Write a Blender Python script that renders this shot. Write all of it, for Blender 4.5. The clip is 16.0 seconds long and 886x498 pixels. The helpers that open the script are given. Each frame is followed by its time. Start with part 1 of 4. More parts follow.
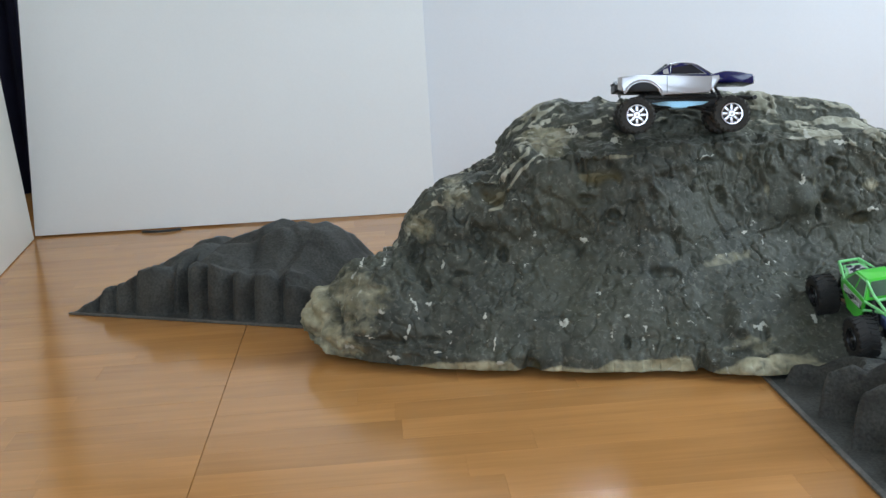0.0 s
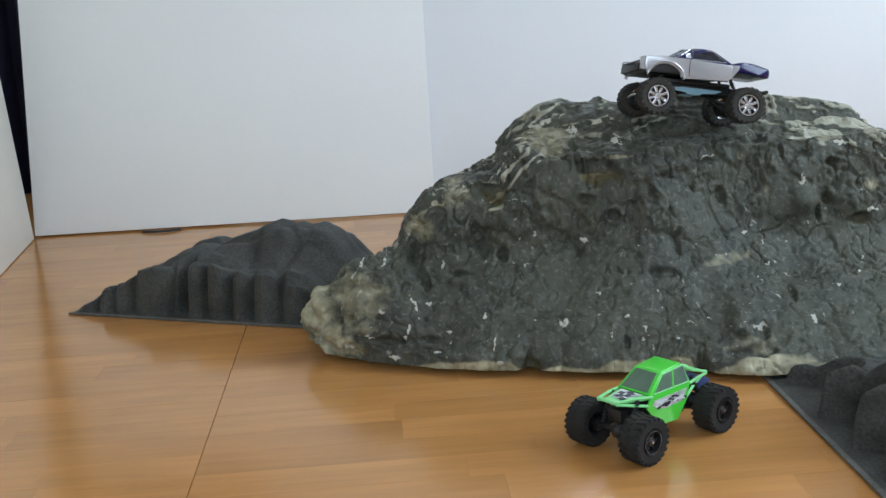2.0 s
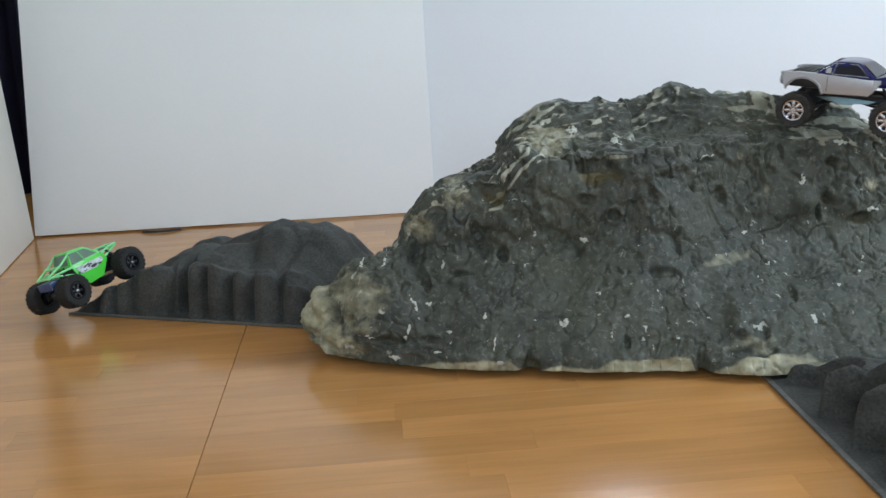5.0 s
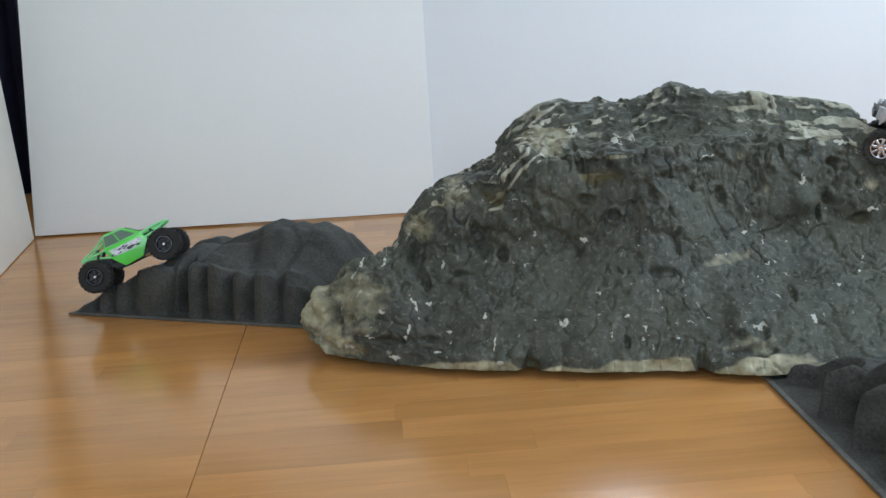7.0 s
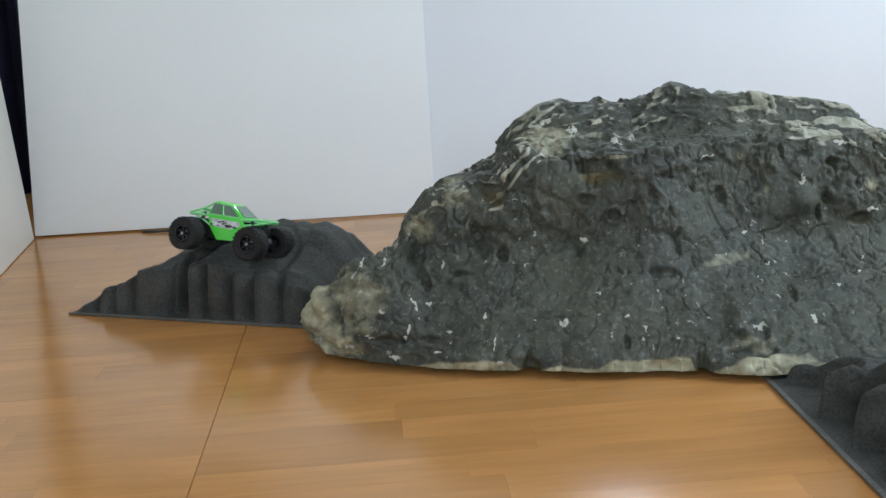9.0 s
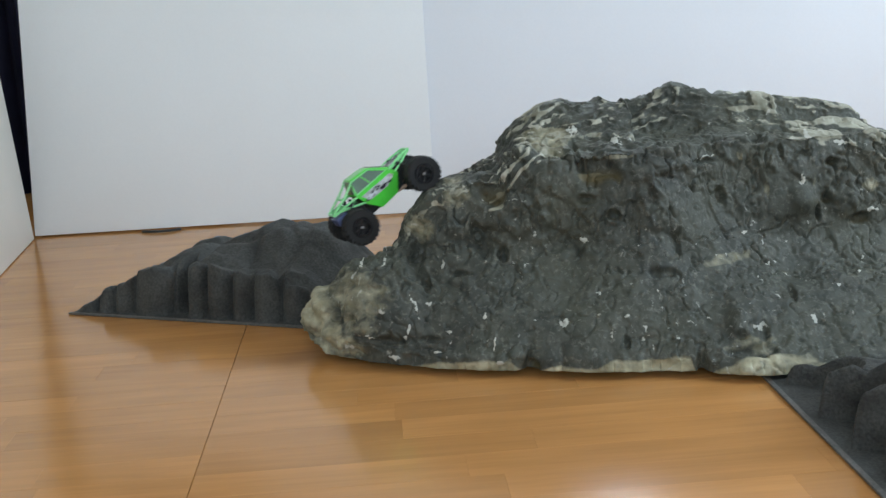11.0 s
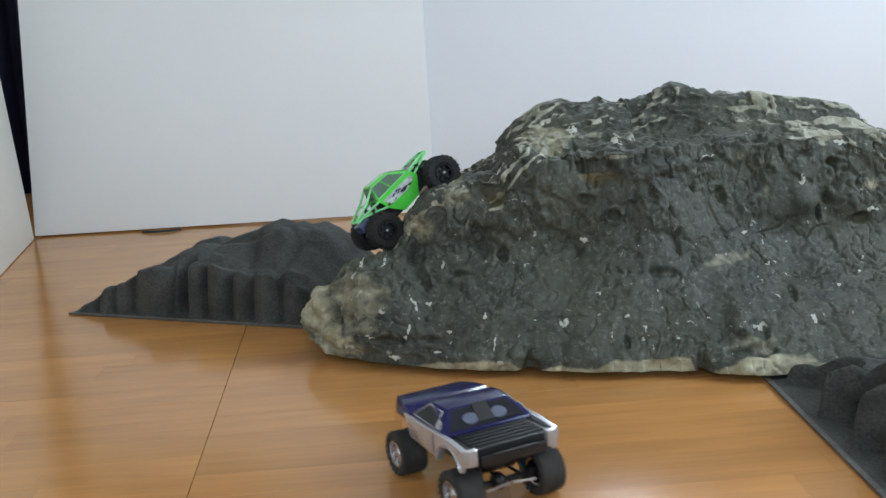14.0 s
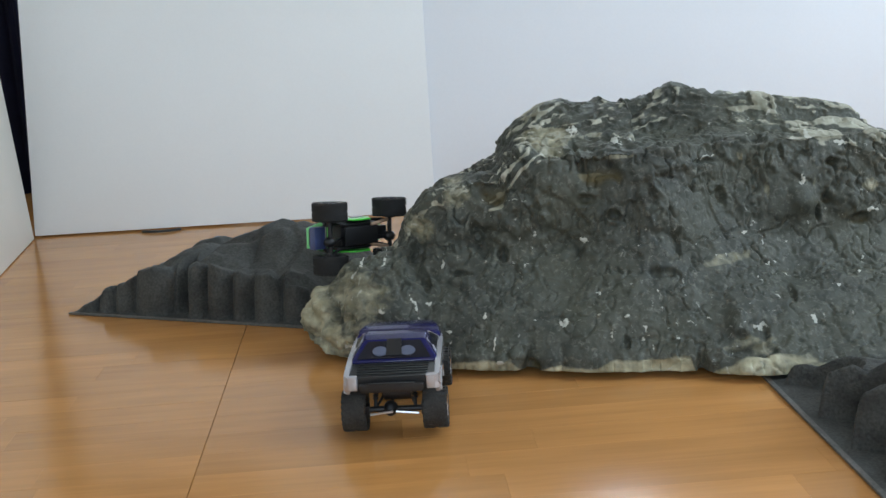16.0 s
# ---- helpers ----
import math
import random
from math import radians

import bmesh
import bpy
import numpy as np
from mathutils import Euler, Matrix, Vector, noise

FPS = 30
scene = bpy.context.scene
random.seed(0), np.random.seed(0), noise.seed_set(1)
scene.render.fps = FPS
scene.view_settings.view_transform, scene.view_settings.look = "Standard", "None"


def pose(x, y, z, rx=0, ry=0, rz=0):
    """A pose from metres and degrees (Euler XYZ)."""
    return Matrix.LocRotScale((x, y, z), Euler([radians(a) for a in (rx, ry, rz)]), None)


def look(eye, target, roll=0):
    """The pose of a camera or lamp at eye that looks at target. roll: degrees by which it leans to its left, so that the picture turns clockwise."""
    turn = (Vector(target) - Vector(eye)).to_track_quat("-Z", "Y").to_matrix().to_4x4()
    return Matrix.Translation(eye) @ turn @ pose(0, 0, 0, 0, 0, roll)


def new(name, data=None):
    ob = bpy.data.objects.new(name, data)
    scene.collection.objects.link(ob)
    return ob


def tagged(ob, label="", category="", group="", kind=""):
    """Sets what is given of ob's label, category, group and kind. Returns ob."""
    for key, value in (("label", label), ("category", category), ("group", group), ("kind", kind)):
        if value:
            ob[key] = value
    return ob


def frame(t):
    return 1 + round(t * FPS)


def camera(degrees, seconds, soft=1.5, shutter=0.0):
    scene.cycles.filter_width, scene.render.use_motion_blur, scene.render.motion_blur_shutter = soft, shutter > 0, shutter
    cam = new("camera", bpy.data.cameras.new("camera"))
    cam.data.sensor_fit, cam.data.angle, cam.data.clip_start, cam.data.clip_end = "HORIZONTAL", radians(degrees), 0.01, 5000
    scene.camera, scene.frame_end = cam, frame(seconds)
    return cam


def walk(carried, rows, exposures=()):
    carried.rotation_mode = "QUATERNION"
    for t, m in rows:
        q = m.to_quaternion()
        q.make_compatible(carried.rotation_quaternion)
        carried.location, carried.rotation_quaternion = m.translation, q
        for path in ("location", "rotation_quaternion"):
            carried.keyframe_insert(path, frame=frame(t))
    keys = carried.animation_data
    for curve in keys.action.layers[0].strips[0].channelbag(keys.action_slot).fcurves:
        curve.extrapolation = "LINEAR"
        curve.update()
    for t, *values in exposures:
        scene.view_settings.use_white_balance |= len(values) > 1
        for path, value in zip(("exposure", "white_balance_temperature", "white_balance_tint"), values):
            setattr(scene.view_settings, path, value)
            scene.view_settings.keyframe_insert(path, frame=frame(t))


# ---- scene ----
cam = camera(40.94, 16.0, soft=1.5, shutter=0.5)
EYE = (0.0, 0.0, 0.564)
VIEW = look(EYE, (0.0, math.cos(radians(13.4)), 0.564 - math.sin(radians(13.4))), -3.6)
walk(cam, [(0.0, VIEW), (16.0, VIEW)])

# ---------------------------------------------------------------- light
world = bpy.data.worlds.new("sky")
scene.world = world
world.use_nodes = True
wn = world.node_tree
sky = wn.nodes.new("ShaderNodeTexSky")
sky.sky_type, sky.sun_disc = "NISHITA", False
sky.sun_elevation, sky.sun_rotation = radians(40), radians(60)
wn.nodes["Background"].inputs["Strength"].default_value = 0.12
wn.links.new(sky.outputs["Color"], wn.nodes["Background"].inputs["Color"])
scene.view_settings.exposure = 0.0


def area_lamp(name, eye, target, sx, sy, power, colour):
    data = bpy.data.lights.new(name, "AREA")
    data.shape, data.size, data.size_y, data.energy, data.color = "RECTANGLE", sx, sy, power, colour
    ob = new(name, data)
    ob.matrix_world = look(eye, target)
    return ob


# daylight that enters by the three window openings
area_lamp("window_daylight_side", (2.26, 1.25, 1.6), (0.0, 1.6, 0.3), 1.5, 1.5, 55, (0.695, 0.85, 1.0))
area_lamp("window_daylight_front", (-0.1, -2.16, 1.6), (-0.2, 1.5, 0.3), 1.9, 1.5, 43, (0.695, 0.85, 1.0))
area_lamp("window_daylight_back", (0.56, 3.56, 1.52), (0.5, 1.2, 0.0), 0.16, 0.8, 11, (0.74, 0.88, 1.0))


# ---------------------------------------------------------------- materials
def material(name, colour, rough=0.6, metal=0.0, grain=0.0, grain_size=200.0, blotch=0.0, blotch_size=12.0, bump=0.0, coat=0.0, spread=0.0):
    """A surface with two scales of variation, fine relief, and a spread of tone between objects."""
    m = bpy.data.materials.new(name)
    m.use_nodes = True
    t = m.node_tree
    b = t.nodes["Principled BSDF"]
    b.inputs["Base Color"].default_value = (*colour, 1)
    b.inputs["Roughness"].default_value = rough
    b.inputs["Metallic"].default_value = metal
    b.inputs["Coat Weight"].default_value = coat
    b.inputs["Coat Roughness"].default_value = 0.08
    co = t.nodes.new("ShaderNodeTexCoord")
    last = None

    def varied(source, amount, prev):
        mix = t.nodes.new("ShaderNodeMix")
        mix.data_type, mix.blend_type = "RGBA", "MULTIPLY"
        ramp = t.nodes.new("ShaderNodeMapRange")
        ramp.inputs["From Min"].default_value, ramp.inputs["From Max"].default_value = 0.25, 0.75
        ramp.inputs["To Min"].default_value, ramp.inputs["To Max"].default_value = 1 - amount, 1 + amount
        t.links.new(source, ramp.inputs["Value"])
        mix.inputs[0].default_value = 1.0
        if prev is None:
            mix.inputs[6].default_value = (*colour, 1)
        else:
            t.links.new(prev, mix.inputs[6])
        t.links.new(ramp.outputs[0], mix.inputs[7])
        return mix.outputs[2]

    noises = []
    for amount, size in ((blotch, blotch_size), (grain, grain_size)):
        n = t.nodes.new("ShaderNodeTexNoise")
        n.inputs["Scale"].default_value, n.inputs["Detail"].default_value = size, 4
        t.links.new(co.outputs["Object"], n.inputs["Vector"])
        noises.append(n)
        if amount:
            last = varied(n.outputs[0], amount, last)
    if spread:
        info = t.nodes.new("ShaderNodeObjectInfo")
        ramp = t.nodes.new("ShaderNodeMapRange")
        ramp.inputs["To Min"].default_value, ramp.inputs["To Max"].default_value = 0.25, 0.75
        t.links.new(info.outputs["Random"], ramp.inputs["Value"])
        last = varied(ramp.outputs[0], spread, last)
    if last is not None:
        t.links.new(last, b.inputs["Base Color"])
    if bump:
        bp = t.nodes.new("ShaderNodeBump")
        bp.inputs["Strength"].default_value, bp.inputs["Distance"].default_value = 0.6, bump
        t.links.new(noises[1].outputs[0], bp.inputs["Height"])
        t.links.new(bp.outputs[0], b.inputs["Normal"])
    return m


def laminate_material():
    """Oak-look laminate: grain drawn out along the strip, tone that differs from strip to strip, a glossy wear layer."""
    m = material("oak_laminate", (0.490, 0.228, 0.069), 0.22, spread=0.10)
    t = m.node_tree
    b = t.nodes["Principled BSDF"]
    prev = b.inputs["Base Color"].links[0].from_socket
    co, info = t.nodes.new("ShaderNodeTexCoord"), t.nodes.new("ShaderNodeObjectInfo")
    shift = t.nodes.new("ShaderNodeVectorMath")
    shift.operation = "ADD"
    grow = t.nodes.new("ShaderNodeMath")
    grow.operation = "MULTIPLY"
    grow.inputs[1].default_value = 37.0
    t.links.new(info.outputs["Random"], grow.inputs[0])
    t.links.new(co.outputs["Object"], shift.inputs[0])
    t.links.new(grow.outputs[0], shift.inputs[1])
    for stretch, size, detail, lo, hi in (((1, 9, 1), 5.0, 4, 0.91, 1.08), ((1, 22, 1), 9.0, 4, 0.96, 1.04), ((1, 1.5, 1), 3.0, 2, 0.9, 1.1)):
        mp = t.nodes.new("ShaderNodeMapping")
        mp.inputs["Scale"].default_value = stretch
        n = t.nodes.new("ShaderNodeTexNoise")
        n.inputs["Scale"].default_value, n.inputs["Detail"].default_value, n.inputs["Distortion"].default_value = size, detail, 0.4
        r = t.nodes.new("ShaderNodeMapRange")
        r.inputs["From Min"].default_value, r.inputs["From Max"].default_value = 0.3, 0.7
        r.inputs["To Min"].default_value, r.inputs["To Max"].default_value = lo, hi
        mix = t.nodes.new("ShaderNodeMix")
        mix.data_type, mix.blend_type = "RGBA", "MULTIPLY"
        mix.inputs[0].default_value = 1.0
        t.links.new(shift.outputs[0], mp.inputs[0])
        t.links.new(mp.outputs[0], n.inputs["Vector"])
        t.links.new(n.outputs[0], r.inputs["Value"])
        t.links.new(prev, mix.inputs[6])
        t.links.new(r.outputs[0], mix.inputs[7])
        prev = mix.outputs[2]
    t.links.new(prev, b.inputs["Base Color"])
    wear = t.nodes.new("ShaderNodeTexNoise")
    wear.inputs["Scale"].default_value = 14.0
    r = t.nodes.new("ShaderNodeMapRange")
    r.inputs["To Min"].default_value, r.inputs["To Max"].default_value = 0.15, 0.21
    t.links.new(co.outputs["Object"], wear.inputs["Vector"])
    t.links.new(wear.outputs[0], r.inputs["Value"])
    t.links.new(r.outputs[0], b.inputs["Roughness"])
    b.inputs["Specular IOR Level"].default_value = 0.75
    return m


def foam_rock_material():
    """Expanding foam painted charcoal; where the paint is thin or knocked off, cream and ochre foam shows."""
    m = material("painted_foam", (0.05, 0.053, 0.05), 0.72)
    t = m.node_tree
    b = t.nodes["Principled BSDF"]
    co = t.nodes.new("ShaderNodeTexCoord")

    def tex(size, detail=5, stretch=(1, 1, 1), distort=0.0):
        mp = t.nodes.new("ShaderNodeMapping")
        mp.inputs["Scale"].default_value = stretch
        n = t.nodes.new("ShaderNodeTexNoise")
        n.inputs["Scale"].default_value, n.inputs["Detail"].default_value, n.inputs["Distortion"].default_value = size, detail, distort
        t.links.new(co.outputs["Object"], mp.inputs[0])
        t.links.new(mp.outputs[0], n.inputs["Vector"])
        return n.outputs[0]

    def ramp(value, lo, hi, a=0.0, z=1.0):
        r = t.nodes.new("ShaderNodeMapRange")
        r.inputs["From Min"].default_value, r.inputs["From Max"].default_value = lo, hi
        r.inputs["To Min"].default_value, r.inputs["To Max"].default_value = a, z
        t.links.new(value, r.inputs["Value"])
        return r.outputs[0]

    def math_(op, a, c):
        n = t.nodes.new("ShaderNodeMath")
        n.operation = op
        for i, v in enumerate((a, c)):
            if isinstance(v, float):
                n.inputs[i].default_value = v
            else:
                t.links.new(v, n.inputs[i])
        return n.outputs[0]

    def mixed(fac, a, c):
        n = t.nodes.new("ShaderNodeMix")
        n.data_type = "RGBA"
        t.links.new(fac, n.inputs[0])
        for i, v in ((6, a), (7, c)):
            if isinstance(v, tuple):
                n.inputs[i].default_value = (*v, 1)
            else:
                t.links.new(v, n.inputs[i])
        return n.outputs[2]

    wear = t.nodes.new("ShaderNodeAttribute")
    wear.attribute_name = "wear"
    grey = mixed(ramp(tex(9.0), 0.35, 0.68), (0.040, 0.0435, 0.0365), (0.063, 0.066, 0.047))
    grey = mixed(ramp(tex(55.0, 5), 0.4, 0.75), grey, (0.084, 0.088, 0.070))
    grey = mixed(ramp(tex(150.0, 4, (1, 1, 1), 0.6), 0.54, 0.76), grey, (0.15, 0.152, 0.125))
    foam = mixed(ramp(tex(30.0), 0.35, 0.65), (0.50, 0.47, 0.33), (0.24, 0.22, 0.135))
    # bare places: the wear of the surface, broken up by fine noise, and stray chips and scratches
    broken = math_("ADD", wear.outputs["Fac"], ramp(tex(60.0, 5, (1, 1, 1.3), 0.4), 0.2, 0.8, -0.34, 0.34))
    bare = ramp(broken, 0.22, 0.85)
    band, hollow = t.nodes.new("ShaderNodeAttribute"), t.nodes.new("ShaderNodeAttribute")
    band.attribute_name, hollow.attribute_name = "band", "hollow"
    streak = ramp(math_("ADD", band.outputs["Fac"], ramp(tex(40.0, 5, (1, 1, 2.0), 0.3), 0.25, 0.75, -0.42, 0.42)), 0.50, 0.70)
    knocked = t.nodes.new("ShaderNodeAttribute")
    knocked.attribute_name = "chip"
    flecks = math_("MULTIPLY", ramp(tex(85.0, 3, (1, 1, 0.8), 0.5), 0.655, 0.70), ramp(tex(8.0, 2), 0.44, 0.56))
    chips = math_("MAXIMUM", math_("MULTIPLY", flecks, ramp(tex(140.0, 1), 0.4, 0.6)), ramp(math_("ADD", knocked.outputs["Fac"], ramp(tex(210.0, 3), 0.3, 0.7, -0.5, 0.4)), 0.42, 0.66))
    col = mixed(bare, grey, foam)
    col = mixed(streak, col, mixed(ramp(tex(26.0, 3), 0.35, 0.7), (0.20, 0.195, 0.14), (0.48, 0.47, 0.38)))
    col = mixed(hollow.outputs["Fac"], col, (0.085, 0.066, 0.026))
    col = mixed(chips, col, (0.48, 0.48, 0.42))
    t.links.new(col, b.inputs["Base Color"])
    low = t.nodes.new("ShaderNodeBump")
    low.inputs["Strength"].default_value, low.inputs["Distance"].default_value = 0.6, 0.0016
    t.links.new(tex(60.0, 6, (1, 1, 0.8), 0.15), low.inputs["Height"])
    bp = t.nodes.new("ShaderNodeBump")
    bp.inputs["Strength"].default_value, bp.inputs["Distance"].default_value = 0.6, 0.0014
    t.links.new(tex(170.0, 4, (1, 1, 1), 0.6), bp.inputs["Height"])
    t.links.new(low.outputs[0], bp.inputs["Normal"])
    t.links.new(bp.outputs[0], b.inputs["Normal"])
    b.inputs["Roughness"].default_value = 0.62
    b.inputs["Specular IOR Level"].default_value = 0.32
    return m


LAMINATE = laminate_material()
FOAM = foam_rock_material()
MOULDED = material("moulded_rubber", (0.046, 0.047, 0.042), 0.8, grain=0.5, grain_size=260, blotch=0.45, blotch_size=22, bump=0.0022)
MOULD_EDGE = material("scuffed_board_edge", (0.11, 0.105, 0.095), 0.8, grain=0.3, blotch=0.3)
BOARD = material("white_foam_board", (0.80, 0.80, 0.79), 0.55, blotch=0.02, blotch_size=3, grain=0.01, bump=0.0002)
BOARD_COOL = material("cool_white_foam_board", (0.78, 0.79, 0.82), 0.5, blotch=0.02, blotch_size=3, grain=0.01, bump=0.0002)
PAINT = material("wall_paint", (0.78, 0.77, 0.73), 0.7, blotch=0.03, blotch_size=5, grain=0.02, bump=0.0004)
CREAM = material("cream_panel", (0.74, 0.72, 0.66), 0.45, blotch=0.03, blotch_size=6, grain=0.01)
NAVY = material("navy_sheet", (0.012, 0.012, 0.035), 0.9, grain=0.3, grain_size=300, blotch=0.3)
CEILING = material("ceiling_paint", (0.82, 0.82, 0.8), 0.8, blotch=0.02, grain=0.02)
SUBFLOOR = material("dark_joint", (0.06, 0.035, 0.018), 0.8, grain=0.2)
CABLE = material("black_cable", (0.02, 0.02, 0.02), 0.5, grain=0.1)
RUBBER = material("tyre_rubber", (0.0135, 0.013, 0.0125), 0.8, grain=0.3, grain_size=500, blotch=0.25, blotch_size=60, bump=0.0003)
DUSTY = material("dusty_tyre_rubber", (0.034, 0.032, 0.029), 0.85, grain=0.4, grain_size=500, blotch=0.35, blotch_size=60, bump=0.0003)
BLACK = material("black_plastic", (0.010, 0.010, 0.011), 0.46, grain=0.2, grain_size=400, blotch=0.15, blotch_size=50)
STEEL = material("machined_metal", (0.55, 0.55, 0.56), 0.3, 1.0, grain=0.1, grain_size=400)
CHROME = material("chrome", (0.60, 0.60, 0.64), 0.2, 1.0, grain=0.06, grain_size=300, blotch=0.1, blotch_size=80)
GREEN = material("green_polycarbonate", (0.085, 0.70, 0.06), 0.28, blotch=0.06, blotch_size=40, grain=0.03, coat=0.6)
GREEN_PALE = material("pale_green_trim", (0.26, 0.76, 0.30), 0.35, blotch=0.08, blotch_size=60, grain=0.03, coat=0.3)
DECAL = material("silver_decal", (0.55, 0.58, 0.58), 0.35, 0.2, blotch=0.35, blotch_size=110, grain=0.1)
WHITE_DECAL = material("white_decal", (0.72, 0.74, 0.78), 0.35, blotch=0.1, blotch_size=110)
DECAL_DARK = material("dark_decal", (0.022, 0.02, 0.035), 0.35, blotch=0.3, blotch_size=110)
SMOKED = material("smoked_window", (0.10, 0.17, 0.12), 0.3, blotch=0.2, blotch_size=50, coat=0.5)
DARK_GLASS = material("black_window", (0.010, 0.010, 0.016), 0.2, blotch=0.2, blotch_size=50)
BATTERY = material("blue_shrink_wrap", (0.05, 0.07, 0.17), 0.35, blotch=0.2, blotch_size=60, grain=0.05)
TAN = material("tan_plastic", (0.42, 0.28, 0.19), 0.5, blotch=0.1, grain=0.05)
BLUE = material("metallic_blue_lacquer", (0.005, 0.006, 0.068), 0.22, 0.0, grain=0.15, grain_size=900, blotch=0.08, blotch_size=30, coat=0.3)
SILVER = material("silver_lacquer", (0.46, 0.46, 0.49), 0.26, 0.5, grain=0.06, grain_size=900, blotch=0.06, blotch_size=40, coat=0.8)
ALU_BLUE = material("blue_anodised_plate", (0.30, 0.52, 0.66), 0.35, 0.6, grain=0.06, grain_size=400, blotch=0.08, blotch_size=60)
LENS = material("clear_lens", (0.6, 0.62, 0.66), 0.12, 0.3, blotch=0.1, blotch_size=80, coat=1.0)
HEADREST = material("grey_blue_panel", (0.10, 0.115, 0.17), 0.35, blotch=0.1, blotch_size=80)
RING = material("dark_beadlock_metal", (0.028, 0.028, 0.032), 0.25, 0.4, grain=0.1, grain_size=300)
for glossy in (BLUE, DARK_GLASS):
    glossy.node_tree.nodes["Principled BSDF"].inputs["Specular IOR Level"].default_value = 0.28
RED = material("red_interior", (0.18, 0.03, 0.025), 0.5, blotch=0.2, blotch_size=60)


# ---------------------------------------------------------------- mesh helpers
def part(name, bm, mat, parent=None, label="", sharp=32):
    """Links a bmesh as one mesh object under a thing or a part."""
    me = bpy.data.meshes.new(name)
    bmesh.ops.recalc_face_normals(bm, faces=bm.faces)
    bm.to_mesh(me)
    bm.free()
    me.materials.append(mat)
    me.shade_smooth()
    me.set_sharp_from_angle(angle=radians(sharp))
    ob = new(name, me)
    if parent is not None:
        ob.parent = parent
    if label:
        ob["label"] = label
    return ob


def box(bm, c, s, bevel=0.0, m=None):
    mat = Matrix.Translation(c) @ (m or Matrix()) @ Matrix.Diagonal((*s, 1))
    made = bmesh.ops.create_cube(bm, size=1, matrix=mat)["verts"]
    if bevel:
        edges = list({e for v in made for e in v.link_edges})
        bmesh.ops.bevel(bm, geom=edges, offset=bevel, segments=2, affect="EDGES", profile=0.6)
    return bm


def hull(bm, pts, bevel=0.0):
    vs = [bm.verts.new(p) for p in pts]
    made = bmesh.ops.convex_hull(bm, input=vs)
    bmesh.ops.delete(bm, geom=[g for g in made["geom_interior"] if isinstance(g, bmesh.types.BMVert)], context="VERTS")
    bmesh.ops.dissolve_limit(bm, angle_limit=radians(4), verts=bm.verts, edges=bm.edges)
    if bevel:
        bmesh.ops.bevel(bm, geom=list(bm.edges), offset=bevel, segments=2, affect="EDGES", profile=0.6)
    return bm


def both(pts):
    """The points and their mirror images across the thing's middle."""
    return [(x, s * y, z) for x, y, z in pts for s in (1, -1)]


def tube(bm, pts, r, seg=8):
    pts = [Vector(p) for p in pts]
    rings = []
    for i, p in enumerate(pts):
        d = (pts[min(i + 1, len(pts) - 1)] - pts[max(i - 1, 0)]).normalized()
        a = d.cross(Vector((0, 0, 1)) if abs(d.z) < 0.9 else Vector((0, 1, 0))).normalized()
        b = d.cross(a)
        rings.append([bm.verts.new(p + r * (math.cos(k * math.tau / seg) * a + math.sin(k * math.tau / seg) * b)) for k in range(seg)])
    for ra, rb in zip(rings, rings[1:]):
        for k in range(seg):
            bm.faces.new((ra[k], ra[(k + 1) % seg], rb[(k + 1) % seg], rb[k]))
    bm.faces.new(rings[0])
    bm.faces.new(rings[-1][::-1])
    return bm


def lathe(bm, profile, seg=32):
    """A profile of (radius, y) turned round the y axis."""
    rings = [[bm.verts.new((r * math.cos(k * math.tau / seg), y, r * math.sin(k * math.tau / seg))) for k in range(seg)] for r, y in profile]
    for ra, rb in zip(rings, rings[1:]):
        for k in range(seg):
            bm.faces.new((ra[k], ra[(k + 1) % seg], rb[(k + 1) % seg], rb[k]))
    return bm


def prism(bm, outline, y0, y1, bevel=0.0):
    """An outline of (x, z) given depth from y0 to y1."""
    a = [bm.verts.new((x, y0, z)) for x, z in outline]
    b = [bm.verts.new((x, y1, z)) for x, z in outline]
    n = len(outline)
    fa, fb = bm.faces.new(a), bm.faces.new(b[::-1])
    sides = [bm.faces.new((a[i], b[i], b[(i + 1) % n], a[(i + 1) % n])) for i in range(n)]
    if bevel:
        bmesh.ops.bevel(bm, geom=list(set(fa.edges) | set(fb.edges)), offset=bevel, segments=2, affect="EDGES", profile=0.6)
    return bm


def plate(bm, corners, thick):
    """A thin plate on the given corners, standing proud along its normal."""
    c = [Vector(p) for p in corners]
    n = (c[1] - c[0]).cross(c[-1] - c[0]).normalized() * thick
    a, b = [bm.verts.new(p - n) for p in c], [bm.verts.new(p + n) for p in c]
    k = len(c)
    bm.faces.new(a[::-1]), bm.faces.new(b)
    for i in range(k):
        bm.faces.new((a[i], a[(i + 1) % k], b[(i + 1) % k], b[i]))
    return bm


def sheet_object(name, verts, faces, mat, smooth=True):
    me = bpy.data.meshes.new(name)
    me.from_pydata(verts, [], faces)
    me.materials.append(mat)
    if smooth:
        me.shade_smooth()
    me.update()
    return new(name, me)


BM = bmesh.new


# ---------------------------------------------------------------- the room
def slab(name, c, s, mat, label, m=None, bevel=0.0, kind="structure", category="wall"):
    ob = part(name, box(BM(), (0, 0, 0), s, bevel), mat)
    ob.matrix_world = Matrix.Translation(c) @ (m or Matrix())
    return tagged(ob, label, category, kind=kind)


